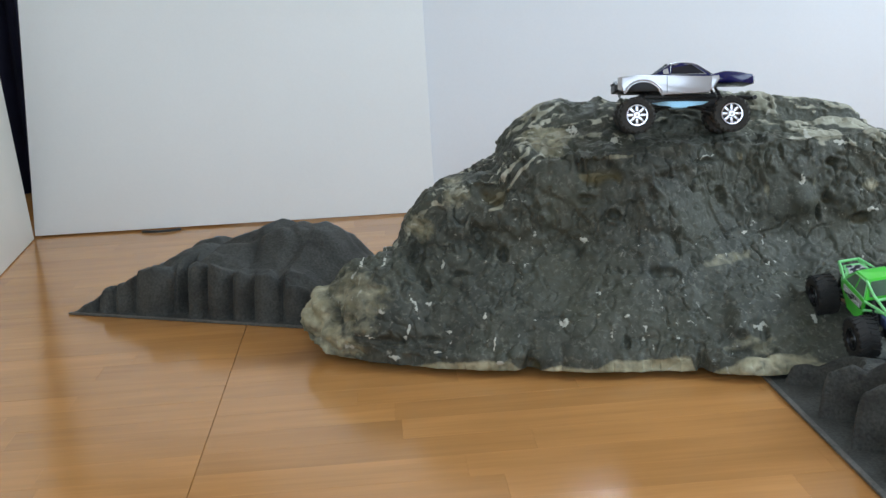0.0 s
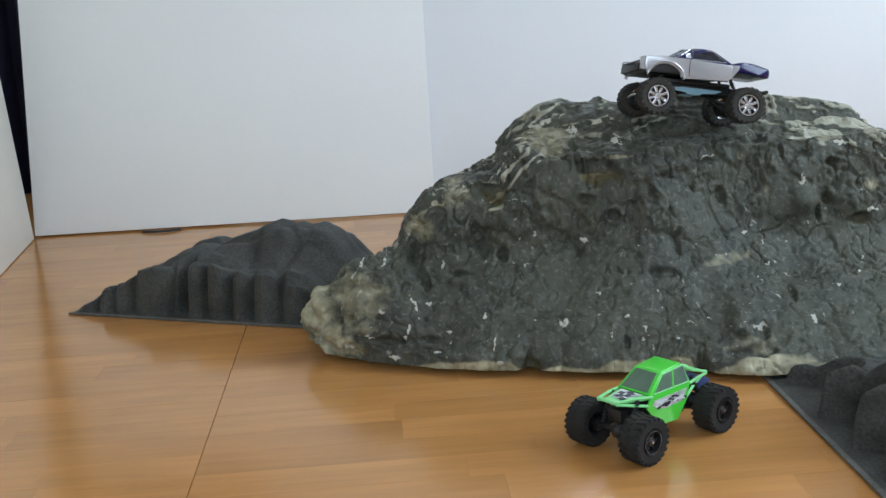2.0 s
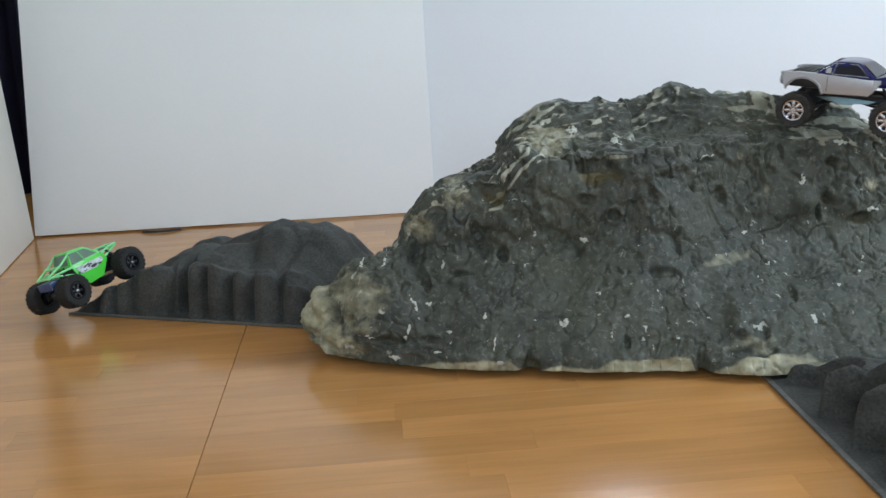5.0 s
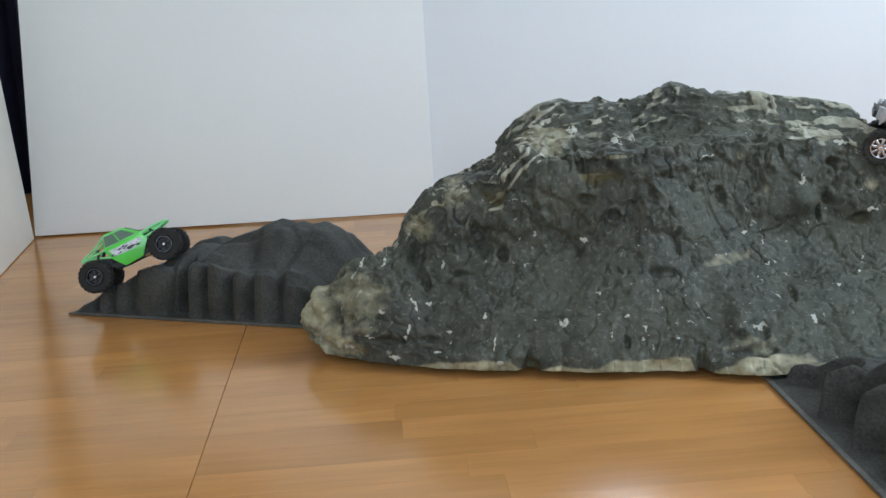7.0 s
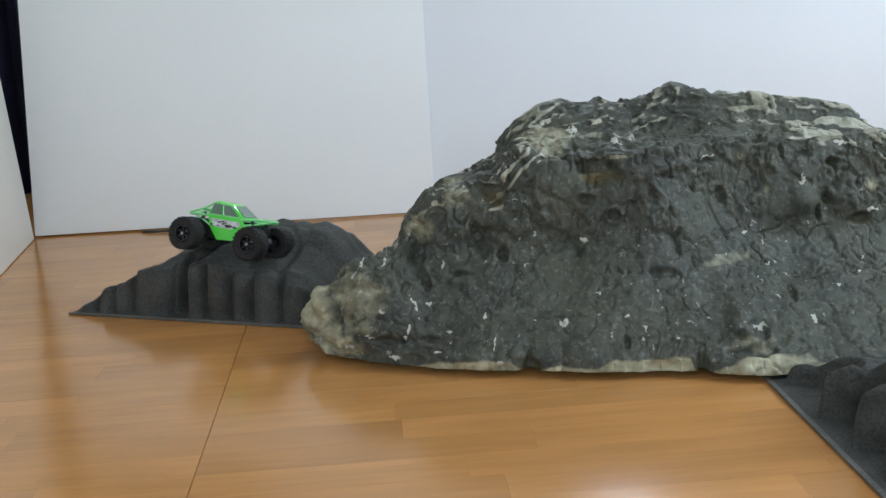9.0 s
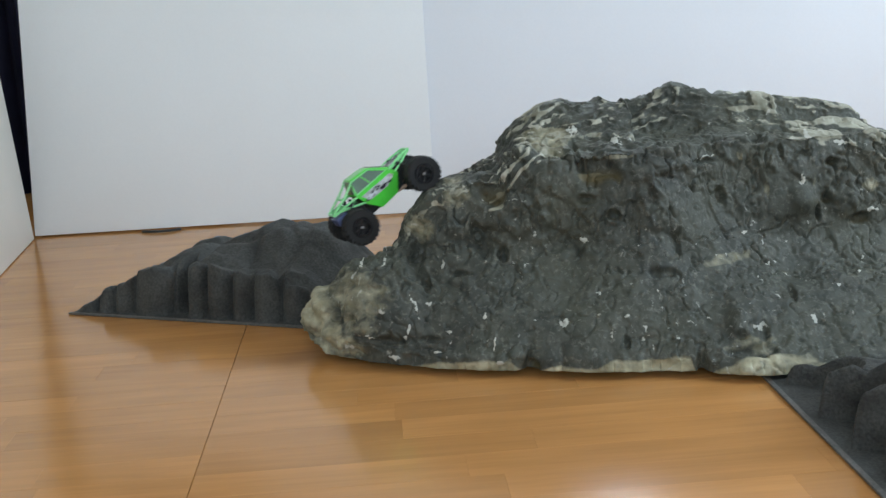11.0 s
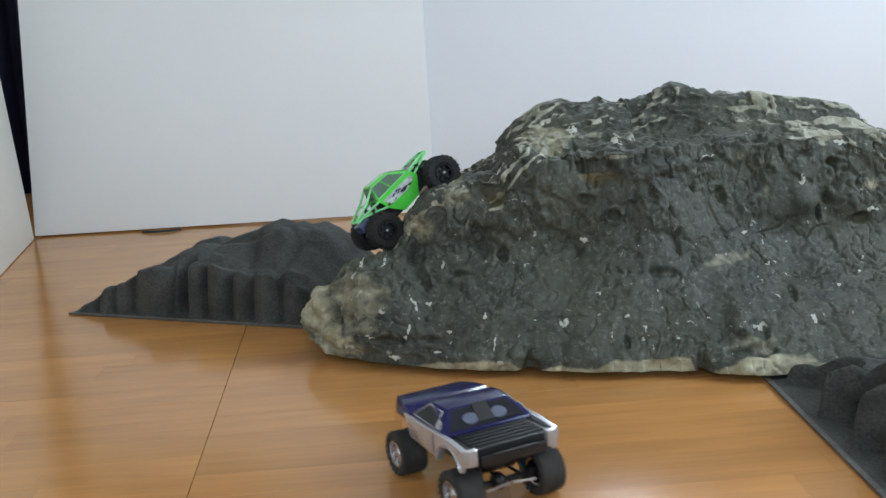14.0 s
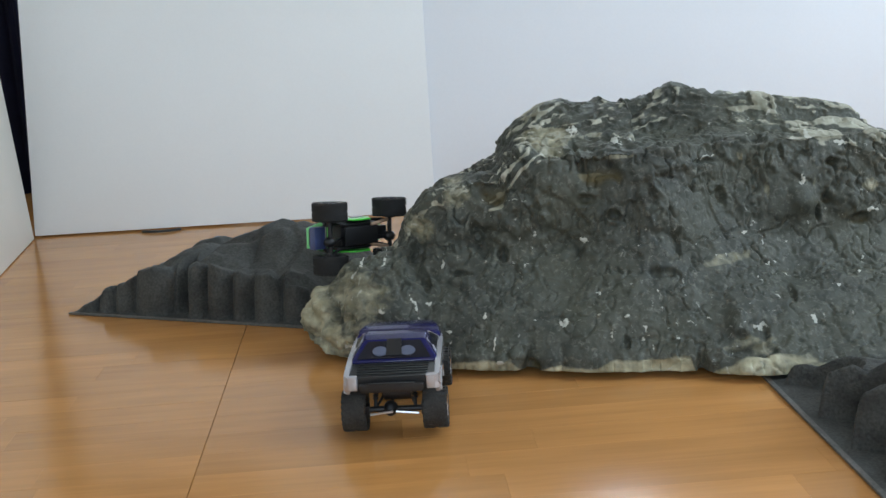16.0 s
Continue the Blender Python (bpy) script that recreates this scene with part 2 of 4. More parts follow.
def wall_with_opening(name, axis, at, lo, hi, open_lo, open_hi, z0, z1, label):
    """A wall 0.16 thick and 2.5 high along the other axis, with one opening from z0 to z1."""
    bm = BM()
    for a, b, c, d in ((lo, open_lo, 0, 2.5), (open_hi, hi, 0, 2.5), (open_lo, open_hi, 0, z0), (open_lo, open_hi, z1, 2.5)):
        if b - a < 0.001 or d - c < 0.001:
            continue
        mid, size = ((a + b) / 2, (c + d) / 2), (b - a, d - c)
        if axis == "x":
            box(bm, (at, mid[0], mid[1]), (0.16, size[0], size[1]))
        else:
            box(bm, (mid[0], at, mid[1]), (size[0], 0.16, size[1]))
    bmesh.ops.remove_doubles(bm, verts=bm.verts, dist=1e-5)
    return tagged(part(name, bm, PAINT), label, "wall", kind="structure")


def room():
    slab("subfloor", (0.4, 0.75, -0.045), (4.2, 6.2, 0.06), SUBFLOOR, "dark base under the laminate floor", category="floor")
    wall_with_opening("wall_east", "x", 2.42, -2.3, 3.7, 0.5, 2.0, 0.85, 2.35, "plain off-white painted wall with a window opening")
    wall_with_opening("wall_south", "y", -2.3, -1.6, 2.5, -1.05, 0.85, 0.85, 2.35, "plain off-white painted wall with a window opening")
    wall_with_opening("wall_north", "y", 3.7, -1.6, 2.5, 0.46, 0.66, 1.02, 2.0, "plain off-white painted wall with a narrow window")
    slab("wall_west", (-1.68, 0.7, 1.25), (0.16, 5.9, 2.5), PAINT, "plain off-white painted wall")
    slab("ceiling", (0.4, 0.7, 2.54), (4.2, 6.2, 0.08), CEILING, "flat white painted ceiling", category="ceiling")
    # folded navy sheet added to stand in for the dark room behind the boards
    bm = BM()
    n = 60
    cols = []
    for i in range(n + 1):
        x = -1.55 + 0.95 * i / n
        y = 3.34 + 0.02 * math.sin(i * 1.1) + 0.008 * math.sin(i * 2.7)
        cols.append([bm.verts.new((x, y + d, z)) for d, z in ((0, 0.004), (0.004, 0.8), (0, 1.9))])
    for a, b in zip(cols, cols[1:]):
        for k in range(2):
            bm.faces.new((a[k], b[k], b[k + 1], a[k + 1]))
    bmesh.ops.solidify(bm, geom=list(bm.faces), thickness=0.003)
    tagged(part("curtain", bm, NAVY), "added dark navy sheet standing in for the dark room behind the white boards", "curtain")


room()


def boards():
    lean = pose(0, 0, 0, -11.5, 0, 0)
    for x0, x1, mat, label, dy in ((-0.957, -0.012, BOARD, "warm white foam board leaning back on the floor", 0.0),
                                   (-0.016, 1.55, BOARD_COOL, "cool white foam board leaning back behind the rocks", 0.008)):
        bm = box(BM(), (0, 0, 0.33), (x1 - x0, 0.006, 0.66), 0.0012)
        ob = part("backdrop_board", bm, mat)
        ob.matrix_world = Matrix.Translation(((x0 + x1) / 2, 2.742 + dy, 0.004)) @ lean
        tagged(ob, label, "board", "white boards behind the rocks")
    side = part("side_panel", box(BM(), (0, 0, 0.42), (0.02, 1.9, 0.84), 0.002), CREAM)
    side.matrix_world = Matrix.Translation((-0.962 + 0.114, 2.72 - 0.945, 0.001)) @ pose(0, 0, 0, 0, -3.6, 6.9)
    tagged(side, "cream-white cabinet side panel standing beside the boards", "panel")
    bm = tube(BM(), [(-0.70 + 0.0065 * i, 2.722 - 0.012 * math.sin(i / 14 * math.pi), 0.0035) for i in range(15)], 0.003, 6)
    tagged(part("cable", bm, CABLE), "thin black cable on the floor along the board", "cable")


boards()


# ---------------------------------------------------------------- the rocks
def lerp(v, xs, ys):
    return np.interp(v, xs, ys)


def fractal(x, y, z, size, octaves=4):
    return noise.fractal(Vector((x, y, z)) * size, 1.0, 2.0, octaves)


ROCK_X = (-0.228, -0.218, -0.19, -0.16, -0.135, -0.10, -0.076, -0.056, -0.016, 0.06, 0.092, 0.104, 0.118, 0.169, 0.20, 0.245, 0.262, 0.28, 0.31, 0.345, 0.372, 0.40, 0.43, 0.46, 0.50, 0.60, 0.64, 0.66, 0.69, 0.71, 0.73, 0.8, 0.95, 1.06)
ROCK_CAP = (0.03, 0.05, 0.085, 0.115, 0.143, 0.147, 0.146, 0.188, 0.227, 0.256, 0.262, 0.278, 0.299, 0.336, 0.345, 0.347, 0.357, 0.347, 0.35, 0.355, 0.366, 0.362, 0.352, 0.348, 0.347, 0.322, 0.310, 0.290, 0.278, 0.25, 0.236, 0.2, 0.13, 0.04)
FRONT_X = (-0.228, -0.22, -0.2, -0.174, -0.121, -0.014, 0.08, 0.108, 0.135, 0.2, 0.325, 0.341, 0.358, 0.42, 0.55, 0.8, 0.98, 1.06)
FRONT_Y = (1.752, 1.725, 1.705, 1.688, 1.640, 1.592, 1.566, 1.561, 1.556, 1.540, 1.516, 1.511, 1.507, 1.490, 1.49, 1.53, 1.62, 1.76)
BACK_X = (-0.228, -0.21, -0.1, 0.0, 0.2, 0.8, 1.06)
BACK_Y = (1.756, 1.80, 1.93, 2.06, 2.15, 2.15, 1.78)
FACE_S = (0.0, 0.003, 0.014, 0.038, 0.080, 0.122, 0.136, 0.148, 0.160, 0.22, 0.26, 0.30, 0.335, 0.41)
FACE_Z = (0.011, 0.028, 0.042, 0.074, 0.116, 0.158, 0.206, 0.262, 0.290, 0.296, 0.304, 0.335, 0.362, 0.40)
NOSE_S = (0.0, 0.004, 0.012, 0.035, 0.06, 0.1, 0.4)
NOSE_Z = (0.012, 0.030, 0.052, 0.094, 0.128, 0.16, 0.20)
CREST_X = (-0.1, -0.06, 0.02, 0.12)
CREST_S = (0.10, 0.16, 0.28, 0.33)
# hollows in the foam: place (x, height), width, height, depth, how ochre the inside is
DENTS = (
    (0.2232, 0.2662, 0.0289, 0.0242, 0.012, 1), (0.0768, 0.2409, 0.0221, 0.0242, 0.014, 0.8), (0.2467, 0.2007, 0.0102, 0.0073, 0.016, 0), (0.0871, 0.1487, 0.0076, 0.0089, 0.016, 0),
    (0.0232, 0.126, 0.0136, 0.0038, 0.01, 0), (-0.027, 0.116, 0.0042, 0.0102, 0.01, 0), (-0.0417, 0.1478, 0.0136, 0.0217, 0.014, 0), (0.4701, 0.2893, 0.0119, 0.0065, 0.013, 0),
    (0.3086, 0.3015, 0.0153, 0.0065, 0.014, 0), (0.3972, 0.3032, 0.017, 0.0057, 0.009, 0), (0.5806, 0.2506, 0.0119, 0.0065, 0.012, 0.7), (0.554, 0.1802, 0.0042, 0.0113, 0.014, 0),
    (0.4094, 0.2144, 0.0068, 0.0129, 0.012, 0), (0.2084, 0.2231, 0.0119, 0.0081, 0.012, 0.3), (0.1692, 0.2867, 0.0221, 0.0073, 0.01, 0), (0.2027, 0.2784, 0.0059, 0.0178, 0.012, 0),
    (0.3916, 0.2666, 0.0187, 0.004, 0.009, 0), (0.5032, 0.2682, 0.0042, 0.0113, 0.009, 0), (0.5688, 0.1988, 0.0119, 0.0097, 0.01, 0.5), (0.6197, 0.1657, 0.0119, 0.0065, 0.012, 0.5),
    (-0.0847, 0.043, 0.034, 0.0064, 0.009, 0), (-0.0274, 0.0484, 0.017, 0.0045, 0.007, 0), (0.4058, 0.0349, 0.034, 0.0051, 0.01, 0), (0.4284, 0.0545, 0.0068, 0.0102, 0.008, 0),
    (0.396, 0.0504, 0.0102, 0.0038, 0.008, 0.6), (0.2442, 0.048, 0.0051, 0.0076, 0.008, 0), (0.4862, 0.0848, 0.0051, 0.0076, 0.008, 0), (0.3082, 0.1281, 0.0153, 0.0045, 0.008, 0),
    (0.1171, 0.0189, 0.0051, 0.0064, 0.009, 0.9), (-0.1605, 0.0709, 0.0085, 0.014, 0.01, 0.2),
)
# knobs that stand out of the face: place (x, height), width, height
KNOBS = ((0.12, 0.19, 0.045, 0.014), (-0.10, 0.08, 0.055, 0.010), (0.01, 0.165, 0.035, 0.012), (0.43, 0.115, 0.06, 0.012), (0.15, 0.25, 0.04, 0.010), (0.5, 0.22, 0.05, 0.010),
         (0.395, 0.062, 0.014, 0.010), (0.53, 0.20, 0.02, 0.010), (0.60, 0.19, 0.022, 0.012),
         (-0.214, 0.066, 0.013, 0.012), (-0.200, 0.050, 0.012, 0.012), (-0.186, 0.074, 0.015, 0.011), (-0.176, 0.044, 0.013, 0.010), (-0.150, 0.034, 0.016, 0.010))
# knocked-off chips of bare foam: place (x, height), half width, half height, lean
CHIPS = (
    (-0.0893, 0.0802, 0.0068, 0.0025, 0), (-0.0246, 0.0895, 0.0059, 0.0025, 0), (-0.0452, 0.0875, 0.0021, 0.0166, -0.35), (-0.0577, 0.0557, 0.0021, 0.0127, 0.5),
    (0.1637, 0.0697, 0.0068, 0.0057, 0), (0.2031, 0.168, 0.0076, 0.004, 0), (0.0697, 0.0222, 0.0068, 0.0038, 0), (0.0637, 0.043, 0.0025, 0.0089, 0.3), (0.0014, 0.0576, 0.0042, 0.0032, 0),
    (0.5305, 0.2277, 0.0042, 0.0073, 0), (0.5961, 0.2775, 0.0119, 0.004, 0), (0.5489, 0.2909, 0.0051, 0.0032, 0), (0.4611, 0.3066, 0.0059, 0.0024, 0), (0.5136, 0.3007, 0.0102, 0.0032, 0),
    (0.3517, 0.3123, 0.011, 0.0081, 0), (0.2077, 0.3071, 0.0102, 0.0065, 0), (-0.1225, 0.1341, 0.0051, 0.0025, 0), (-0.1333, 0.1266, 0.0021, 0.0076, 0.4),
    (-0.1231, 0.1424, 0.0021, 0.0089, -0.2), (-0.0883, 0.1389, 0.0017, 0.0076, 0.4), (-0.1405, 0.0309, 0.0068, 0.0045, 0), (-0.1135, 0.048, 0.0136, 0.0019, 0),
    (-0.0778, 0.0223, 0.0085, 0.0032, 0), (-0.0163, 0.034, 0.0051, 0.0025, 0), (0.093, 0.2571, 0.0059, 0.0065, 0), (0.436, 0.1579, 0.0051, 0.0025, 0), (0.4263, 0.0591, 0.0136, 0.0025, 0),
    (0.2485, 0.0777, 0.0042, 0.0025, 0), (0.3123, 0.052, 0.0034, 0.0025, 0), (0.266, 0.2958, 0.0085, 0.002, 0), (0.3927, 0.2716, 0.017, 0.0024, 0), (-0.0007, 0.1364, 0.0042, 0.0057, 0),
    (0.2083, 0.3397, 0.0042, 0.004, 0), (0.4006, 0.3426, 0.0068, 0.0024, 0), (0.6378, 0.1764, 0.0136, 0.0032, 0), (0.5881, 0.3058, 0.0051, 0.0032, 0), (0.1226, 0.0743, 0.0025, 0.0019, 0),
    (0.2146, 0.1036, 0.0042, 0.0018, 0), (0.2788, 0.1549, 0.0034, 0.0018, 0), (0.0549, 0.0767, 0.0025, 0.0051, 0), (0.5535, 0.09, 0.0059, 0.0019, 0), (0.504, 0.0638, 0.0042, 0.0025, 0),
    (0.5953, 0.1009, 0.0034, 0.0025, 0),
)
# rubbed patches where cream foam shows through thin paint: place, half width, half height, amount
PATCHES = (
    (-0.1238, 0.0993, 0.0467, 0.0321, 0.5), (-0.1254, 0.0658, 0.0306, 0.0199, 0.4), (-0.031, 0.1845, 0.0221, 0.0184, 0.55), (0.0243, 0.2328, 0.0221, 0.0168, 0.45),
    (0.1639, 0.3055, 0.0391, 0.0168, 0.6), (0.406, 0.1262, 0.0391, 0.0076, 0.42), (0.408, 0.0416, 0.0391, 0.0092, 0.35), (0.2224, 0.257, 0.0221, 0.0069, 0.6),
    (-0.1969, 0.0727, 0.0221, 0.0199, 0.8), (-0.1623, 0.0361, 0.017, 0.026, 0.7), (-0.1405, 0.0309, 0.0187, 0.0153, 0.6), (0.3867, 0.3524, 0.0255, 0.0076, 0.4),
    (0.4866, 0.3241, 0.0221, 0.0092, 0.45), (0.2359, 0.3301, 0.0425, 0.0061, 0.5), (0.5636, 0.3155, 0.0255, 0.0092, 0.3), (0.636, 0.2131, 0.0136, 0.0122, 0.4),
    (0.4946, 0.3196, 0.017, 0.0076, 0.4), (0.2643, 0.2843, 0.0221, 0.0038, 0.35), (0.5492, 0.233, 0.0051, 0.0199, 0.25), (0.4435, 0.2719, 0.0042, 0.0122, 0.35),
    (0.4773, 0.2174, 0.0042, 0.0138, 0.35),
)
# height of the bare lip along the foot
LIP_X = (-0.17, -0.10, -0.05, 0.0, 0.085, 0.105, 0.15, 0.20, 0.225, 0.325, 0.337, 0.352, 0.38, 0.43, 0.48, 0.54)
LIP_Z = (0.016, 0.012, 0.017, 0.026, 0.028, 0.012, 0.019, 0.020, 0.031, 0.033, 0.0, 0.014, 0.026, 0.036, 0.030, 0.010)


def rock_height(x, y):
    yf, yb = lerp(x, FRONT_X, FRONT_Y), lerp(x, BACK_X, BACK_Y)
    s = y - yf
    k = min(max((x + 0.075) / 0.06, 0.0), 1.0)
    k = k * k * (3 - 2 * k)
    low = min(max((x - 0.30) / 0.16, 0.0), 1.0)
    low = 1.0 + 0.64 * low * low * (3 - 2 * low)
    s = lerp(s, (0.0, 0.2, 0.27, 0.4), (0.0, 0.2 / low, 0.2, 0.4)) if low > 1.0 else s
    z = k * lerp(s, FACE_S, FACE_Z) * (1.0 - 0.2 * min((low - 1.0) / 0.6, 1.0) * min(max((0.13 - s) / 0.03, 0.0), 1.0)) + (1 - k) * lerp(s, NOSE_S, NOSE_Z)
    cap = lerp(x, ROCK_X, ROCK_CAP)
    h = max(0.02 - abs(z - cap), 0.0) / 0.02
    z = min(z, cap) - h * h * 0.004
    crest = min(yf + lerp(x, CREST_X, CREST_S), 0.4 * yf + 0.6 * yb)
    if y > crest and yb > crest:
        u = min((y - crest) / (yb - crest), 1.0)
        z *= max(1 - u ** 2.2, 0.0)
    return max(z, -(x + 0.170) * 0.95, 0.0)


def clamp(v, lo=0.0, hi=1.0):
    return min(max(v, lo), hi)


def main_rock():
    ny = 290
    xs = np.concatenate((np.linspace(-0.228, 0.74, 680), np.linspace(0.745, 1.058, 60)))
    nx = len(xs)
    dense = np.linspace(0, 1, 240) ** 1.5
    verts, wear, bands, hollows, chips = [], [], [], [], []
    base = np.zeros((nx, ny, 3))
    fronts, caps, lips = lerp(xs, FRONT_X, FRONT_Y), lerp(xs, ROCK_X, ROCK_CAP), lerp(xs, LIP_X, LIP_Z)
    for i, x in enumerate(xs):
        yf, yb = fronts[i], lerp(x, BACK_X, BACK_Y)
        wob = 0.004 * fractal(x, 0, 3.1, 14) + 0.003 * fractal(x, 1, 5.0, 60)
        wob += 0.014 * math.exp(-((x - 0.110) / 0.010) ** 2) + 0.022 * math.exp(-((x - 0.341) / 0.007) ** 2)
        # rows spread evenly over the length of the face, sparsely over the back
        ys = yf + (yb - yf) * dense
        zs = np.array([rock_height(x, y) for y in ys])
        steps = np.hypot(np.diff(ys), np.diff(zs)) * np.where(ys[1:] < yf + 0.36, 1.0, 0.10)
        arc = np.concatenate(([0.0], np.cumsum(steps)))
        v = np.interp(np.linspace(0, arc[-1], ny), arc, dense)
        base[i, :, 0] = x
        base[i, :, 1] = yf + wob * (1 - v) ** 45 + (yb - yf) * v
        base[i, :, 2] = np.interp(v, dense, zs)
    du, dv = np.gradient(base, axis=0), np.gradient(base, axis=1)
    nrm = np.cross(du, dv)
    nrm /= np.linalg.norm(nrm, axis=2, keepdims=True) + 1e-12
    for i in range(nx):
        cap, yf, lip = caps[i], fronts[i], lips[i]
        here_dents = [d for d in DENTS if abs(xs[i] - d[0]) < 2.4 * d[2]]
        here_knobs = [k for k in KNOBS if abs(xs[i] - k[0]) < 2 * k[2]]
        here_chips = [c for c in CHIPS if abs(xs[i] - c[0]) < c[2] + c[3] + 0.004]
        here_patches = [q for q in PATCHES if abs(xs[i] - q[0]) < 2 * q[2]]
        for j in range(ny):
            x, y, z = (float(c) for c in base[i, j])
            front = y < yf + 0.27
            n = nrm[i, j]
            if not front and y > yf + 0.43:
                verts.append(tuple(base[i, j] + n * 0.008 * fractal(x, y, z, 20, 3)))
                for values in (wear, bands, hollows, chips):
                    values.append(0.0)
                continue
            big = fractal(x, y, z, 9, 2)
            mid = fractal(x + 5, y, z * 0.8, 38, 3)
            here = noise.noise(Vector((x * 21 + 7, y * 21, z * 21)))
            there = noise.noise(Vector((x * 34, y * 34 + 9, z * 34)))
            cliff = clamp((z - 0.165) / 0.03) * clamp((0.31 - z) / 0.02)
            crown = clamp((z - (cap - 0.062)) / 0.02) if x > 0.07 else 0.0
            nose = clamp((-0.10 - x) / 0.07)
            flank = clamp((0.16 - x) / 0.1) * clamp((z - 0.09) / 0.04)
            # slumped plates, upright creases on the cliff, lying ones on the slope
            pillow = noise.voronoi(Vector((x * 13 + 0.8 * mid, y * 13, z * 14 + 1.1 * big)))[0]
            small = noise.voronoi(Vector((x * 48 + mid, y * 48, z * (40 - 14 * cliff) + mid)))[0]
            up = abs(noise.noise(Vector((x * 58 + 0.7 * mid + 1.5 * big, y * 14, z * 15))))
            lying = abs(noise.noise(Vector((x * 17 + 1.0 * big, y * 40 + 0.4 * mid, z * 52 + 0.7 * mid))))
            q = abs(noise.noise(Vector((x * 40 + 0.4 * mid, y * 40 + 4, z * 30))))
            stripe = noise.noise(Vector((x * 15 + mid, 3.0, (z - 0.87 * cap) * 120 + 2.2 * big + 0.9 * mid)))
            d = 0.010 * big + 0.0026 * mid
            d -= (0.0062 * cliff * clamp((0.10 - up) / 0.10) * clamp(here * 4 + 0.5) + 0.0042 * (1 - cliff) * (1 - 0.5 * crown) * clamp((0.085 - lying) / 0.085) * clamp(there * 4 + 0.35))
            d -= 0.0032 * clamp((0.06 - q) / 0.06) * clamp(here * 5 - 0.2) * (1 - crown)
            d += (0.004 + 0.009 * max(cliff, flank)) * (1 - 0.6 * crown) * (min(pillow[1] - pillow[0], 0.5) - 0.22) + 0.0016 * (min(small[1] - small[0], 0.4) - 0.18)
            d -= 0.010 * math.exp(-((z - 0.172 - 0.02 * mid) / 0.014) ** 2) * clamp(0.5 + 2.2 * here) * (1 - nose) * (x < 0.34)
            d += 0.0034 * clamp(2.0 * stripe, -1, 1) * crown
            bead = 0.0
            if nose > 0:
                cell = noise.voronoi(Vector((x * 24 + 0.5 * mid, y * 15, z * 25 + 0.5 * big)))[0]
                bead = 1.0 - 2.0 * cell[0]
                d += nose * (0.007 * bead + 0.010 * (min(cell[1] - cell[0], 0.35) - 0.2))
            brown = chip = 0.0
            w = nose * clamp((-0.150 - x) / 0.03) * clamp((0.125 - z) / 0.03) * (0.75 + 0.3 * bead)
            if front:
                for dx, dz, rx, rz, depth, ochre in here_dents:
                    r2 = clamp(1.0 + 0.9 * there + 0.6 * mid, 0.35, 2.0) * (((x - dx) / rx) ** 2 + ((z - dz) / rz) ** 2)
                    if r2 < 5:
                        brown = max(brown, ochre * clamp(1.7 - 1.3 * r2) * clamp((dz + 0.3 * rz - z) / (0.8 * rz)))
                        d -= depth * (math.exp(-r2 * r2 * 1.2) - 0.06 * math.exp(-(r2 - 1.7) ** 2 * 2))
                for dx, dz, r, rise in here_knobs:
                    r2 = ((x - dx) ** 2 + (z - dz) ** 2) / (r * r)
                    if r2 < 4:
                        d += rise * math.exp(-r2 * r2 * 1.2)
                if here_chips:
                    rag, rug = noise.noise(Vector((x * 170, y * 60, z * 170))), noise.noise(Vector((x * 170, y * 60 + 8, z * 170)))
                for dx, dz, rx, rz, lean in here_chips:
                    a, b = x - dx - lean * (z - dz) + 0.0035 * rag, z - dz + 0.0035 * rug
                    r2 = (a / rx) ** 2 + (b / rz) ** 2
                    if r2 < 2:
                        chip = max(chip, clamp(1.15 - 0.9 * r2 + 0.6 * rag))
                        d += 0.0015 * math.exp(-r2 * 1.5)
                for dx, dz, rx, rz, amount in here_patches:
                    r2 = ((x - dx) / rx) ** 2 + ((z - dz) / rz) ** 2
                    if r2 < 4:
                        w = max(w, amount * clamp(1.5 - r2))
                w = max(w, clamp((lip + 0.006 * there - z) / 0.005) * (0.8 + 0.25 * here))
            foot = clamp(z / 0.014)
            p = base[i, j] + n * d * (0.3 + 0.7 * foot)
            side = clamp((0.26 - x) / 0.12)
            patch = 0.35 + 1.1 * fractal(x, 7.0, z, 8, 2) + 0.45 * side
            band = crown * clamp(0.10 + 1.25 * stripe * clamp(patch + 0.5) + 0.40 * clamp(patch), 0.0, 0.95)
            if -0.075 < x < 0.1 and y > yf + 0.13:
                band = max(band, clamp(0.42 + 0.8 * noise.noise(Vector((x * 20, 5.0, 90 * (z - 0.9 * x) + 2 * mid)))) * clamp((z - cap + 0.045) / 0.03) * clamp(0.5 + 3 * here))
            wear.append(w)
            bands.append(band)
            hollows.append(min(brown, 0.9))
            chips.append(chip)
            p[2] = max(p[2], 0.0055 + 0.002 * big)
            verts.append(tuple(p))
    faces = [(i * ny + j, (i + 1) * ny + j, (i + 1) * ny + j + 1, i * ny + j + 1) for i in range(nx - 1) for j in range(ny - 1)]
    # closed underneath by a flat foot, set back under the lip
    rim = [i * ny for i in range(nx)] + [i * ny + ny - 1 for i in reversed(range(nx))]
    n0, m = len(verts), len(rim)
    for r in rim:
        x, y, z = verts[r]
        verts.append((max(x + (0.4 - x) * 0.035, -0.163), y + (1.83 - y) * 0.16, 0.0))
        for values in (wear, bands, hollows, chips):
            values.append(0.0)
    for k in range(m):
        faces.append((rim[k], n0 + k, n0 + (k + 1) % m, rim[(k + 1) % m]))
    faces.append(tuple(range(n0, n0 + m)))
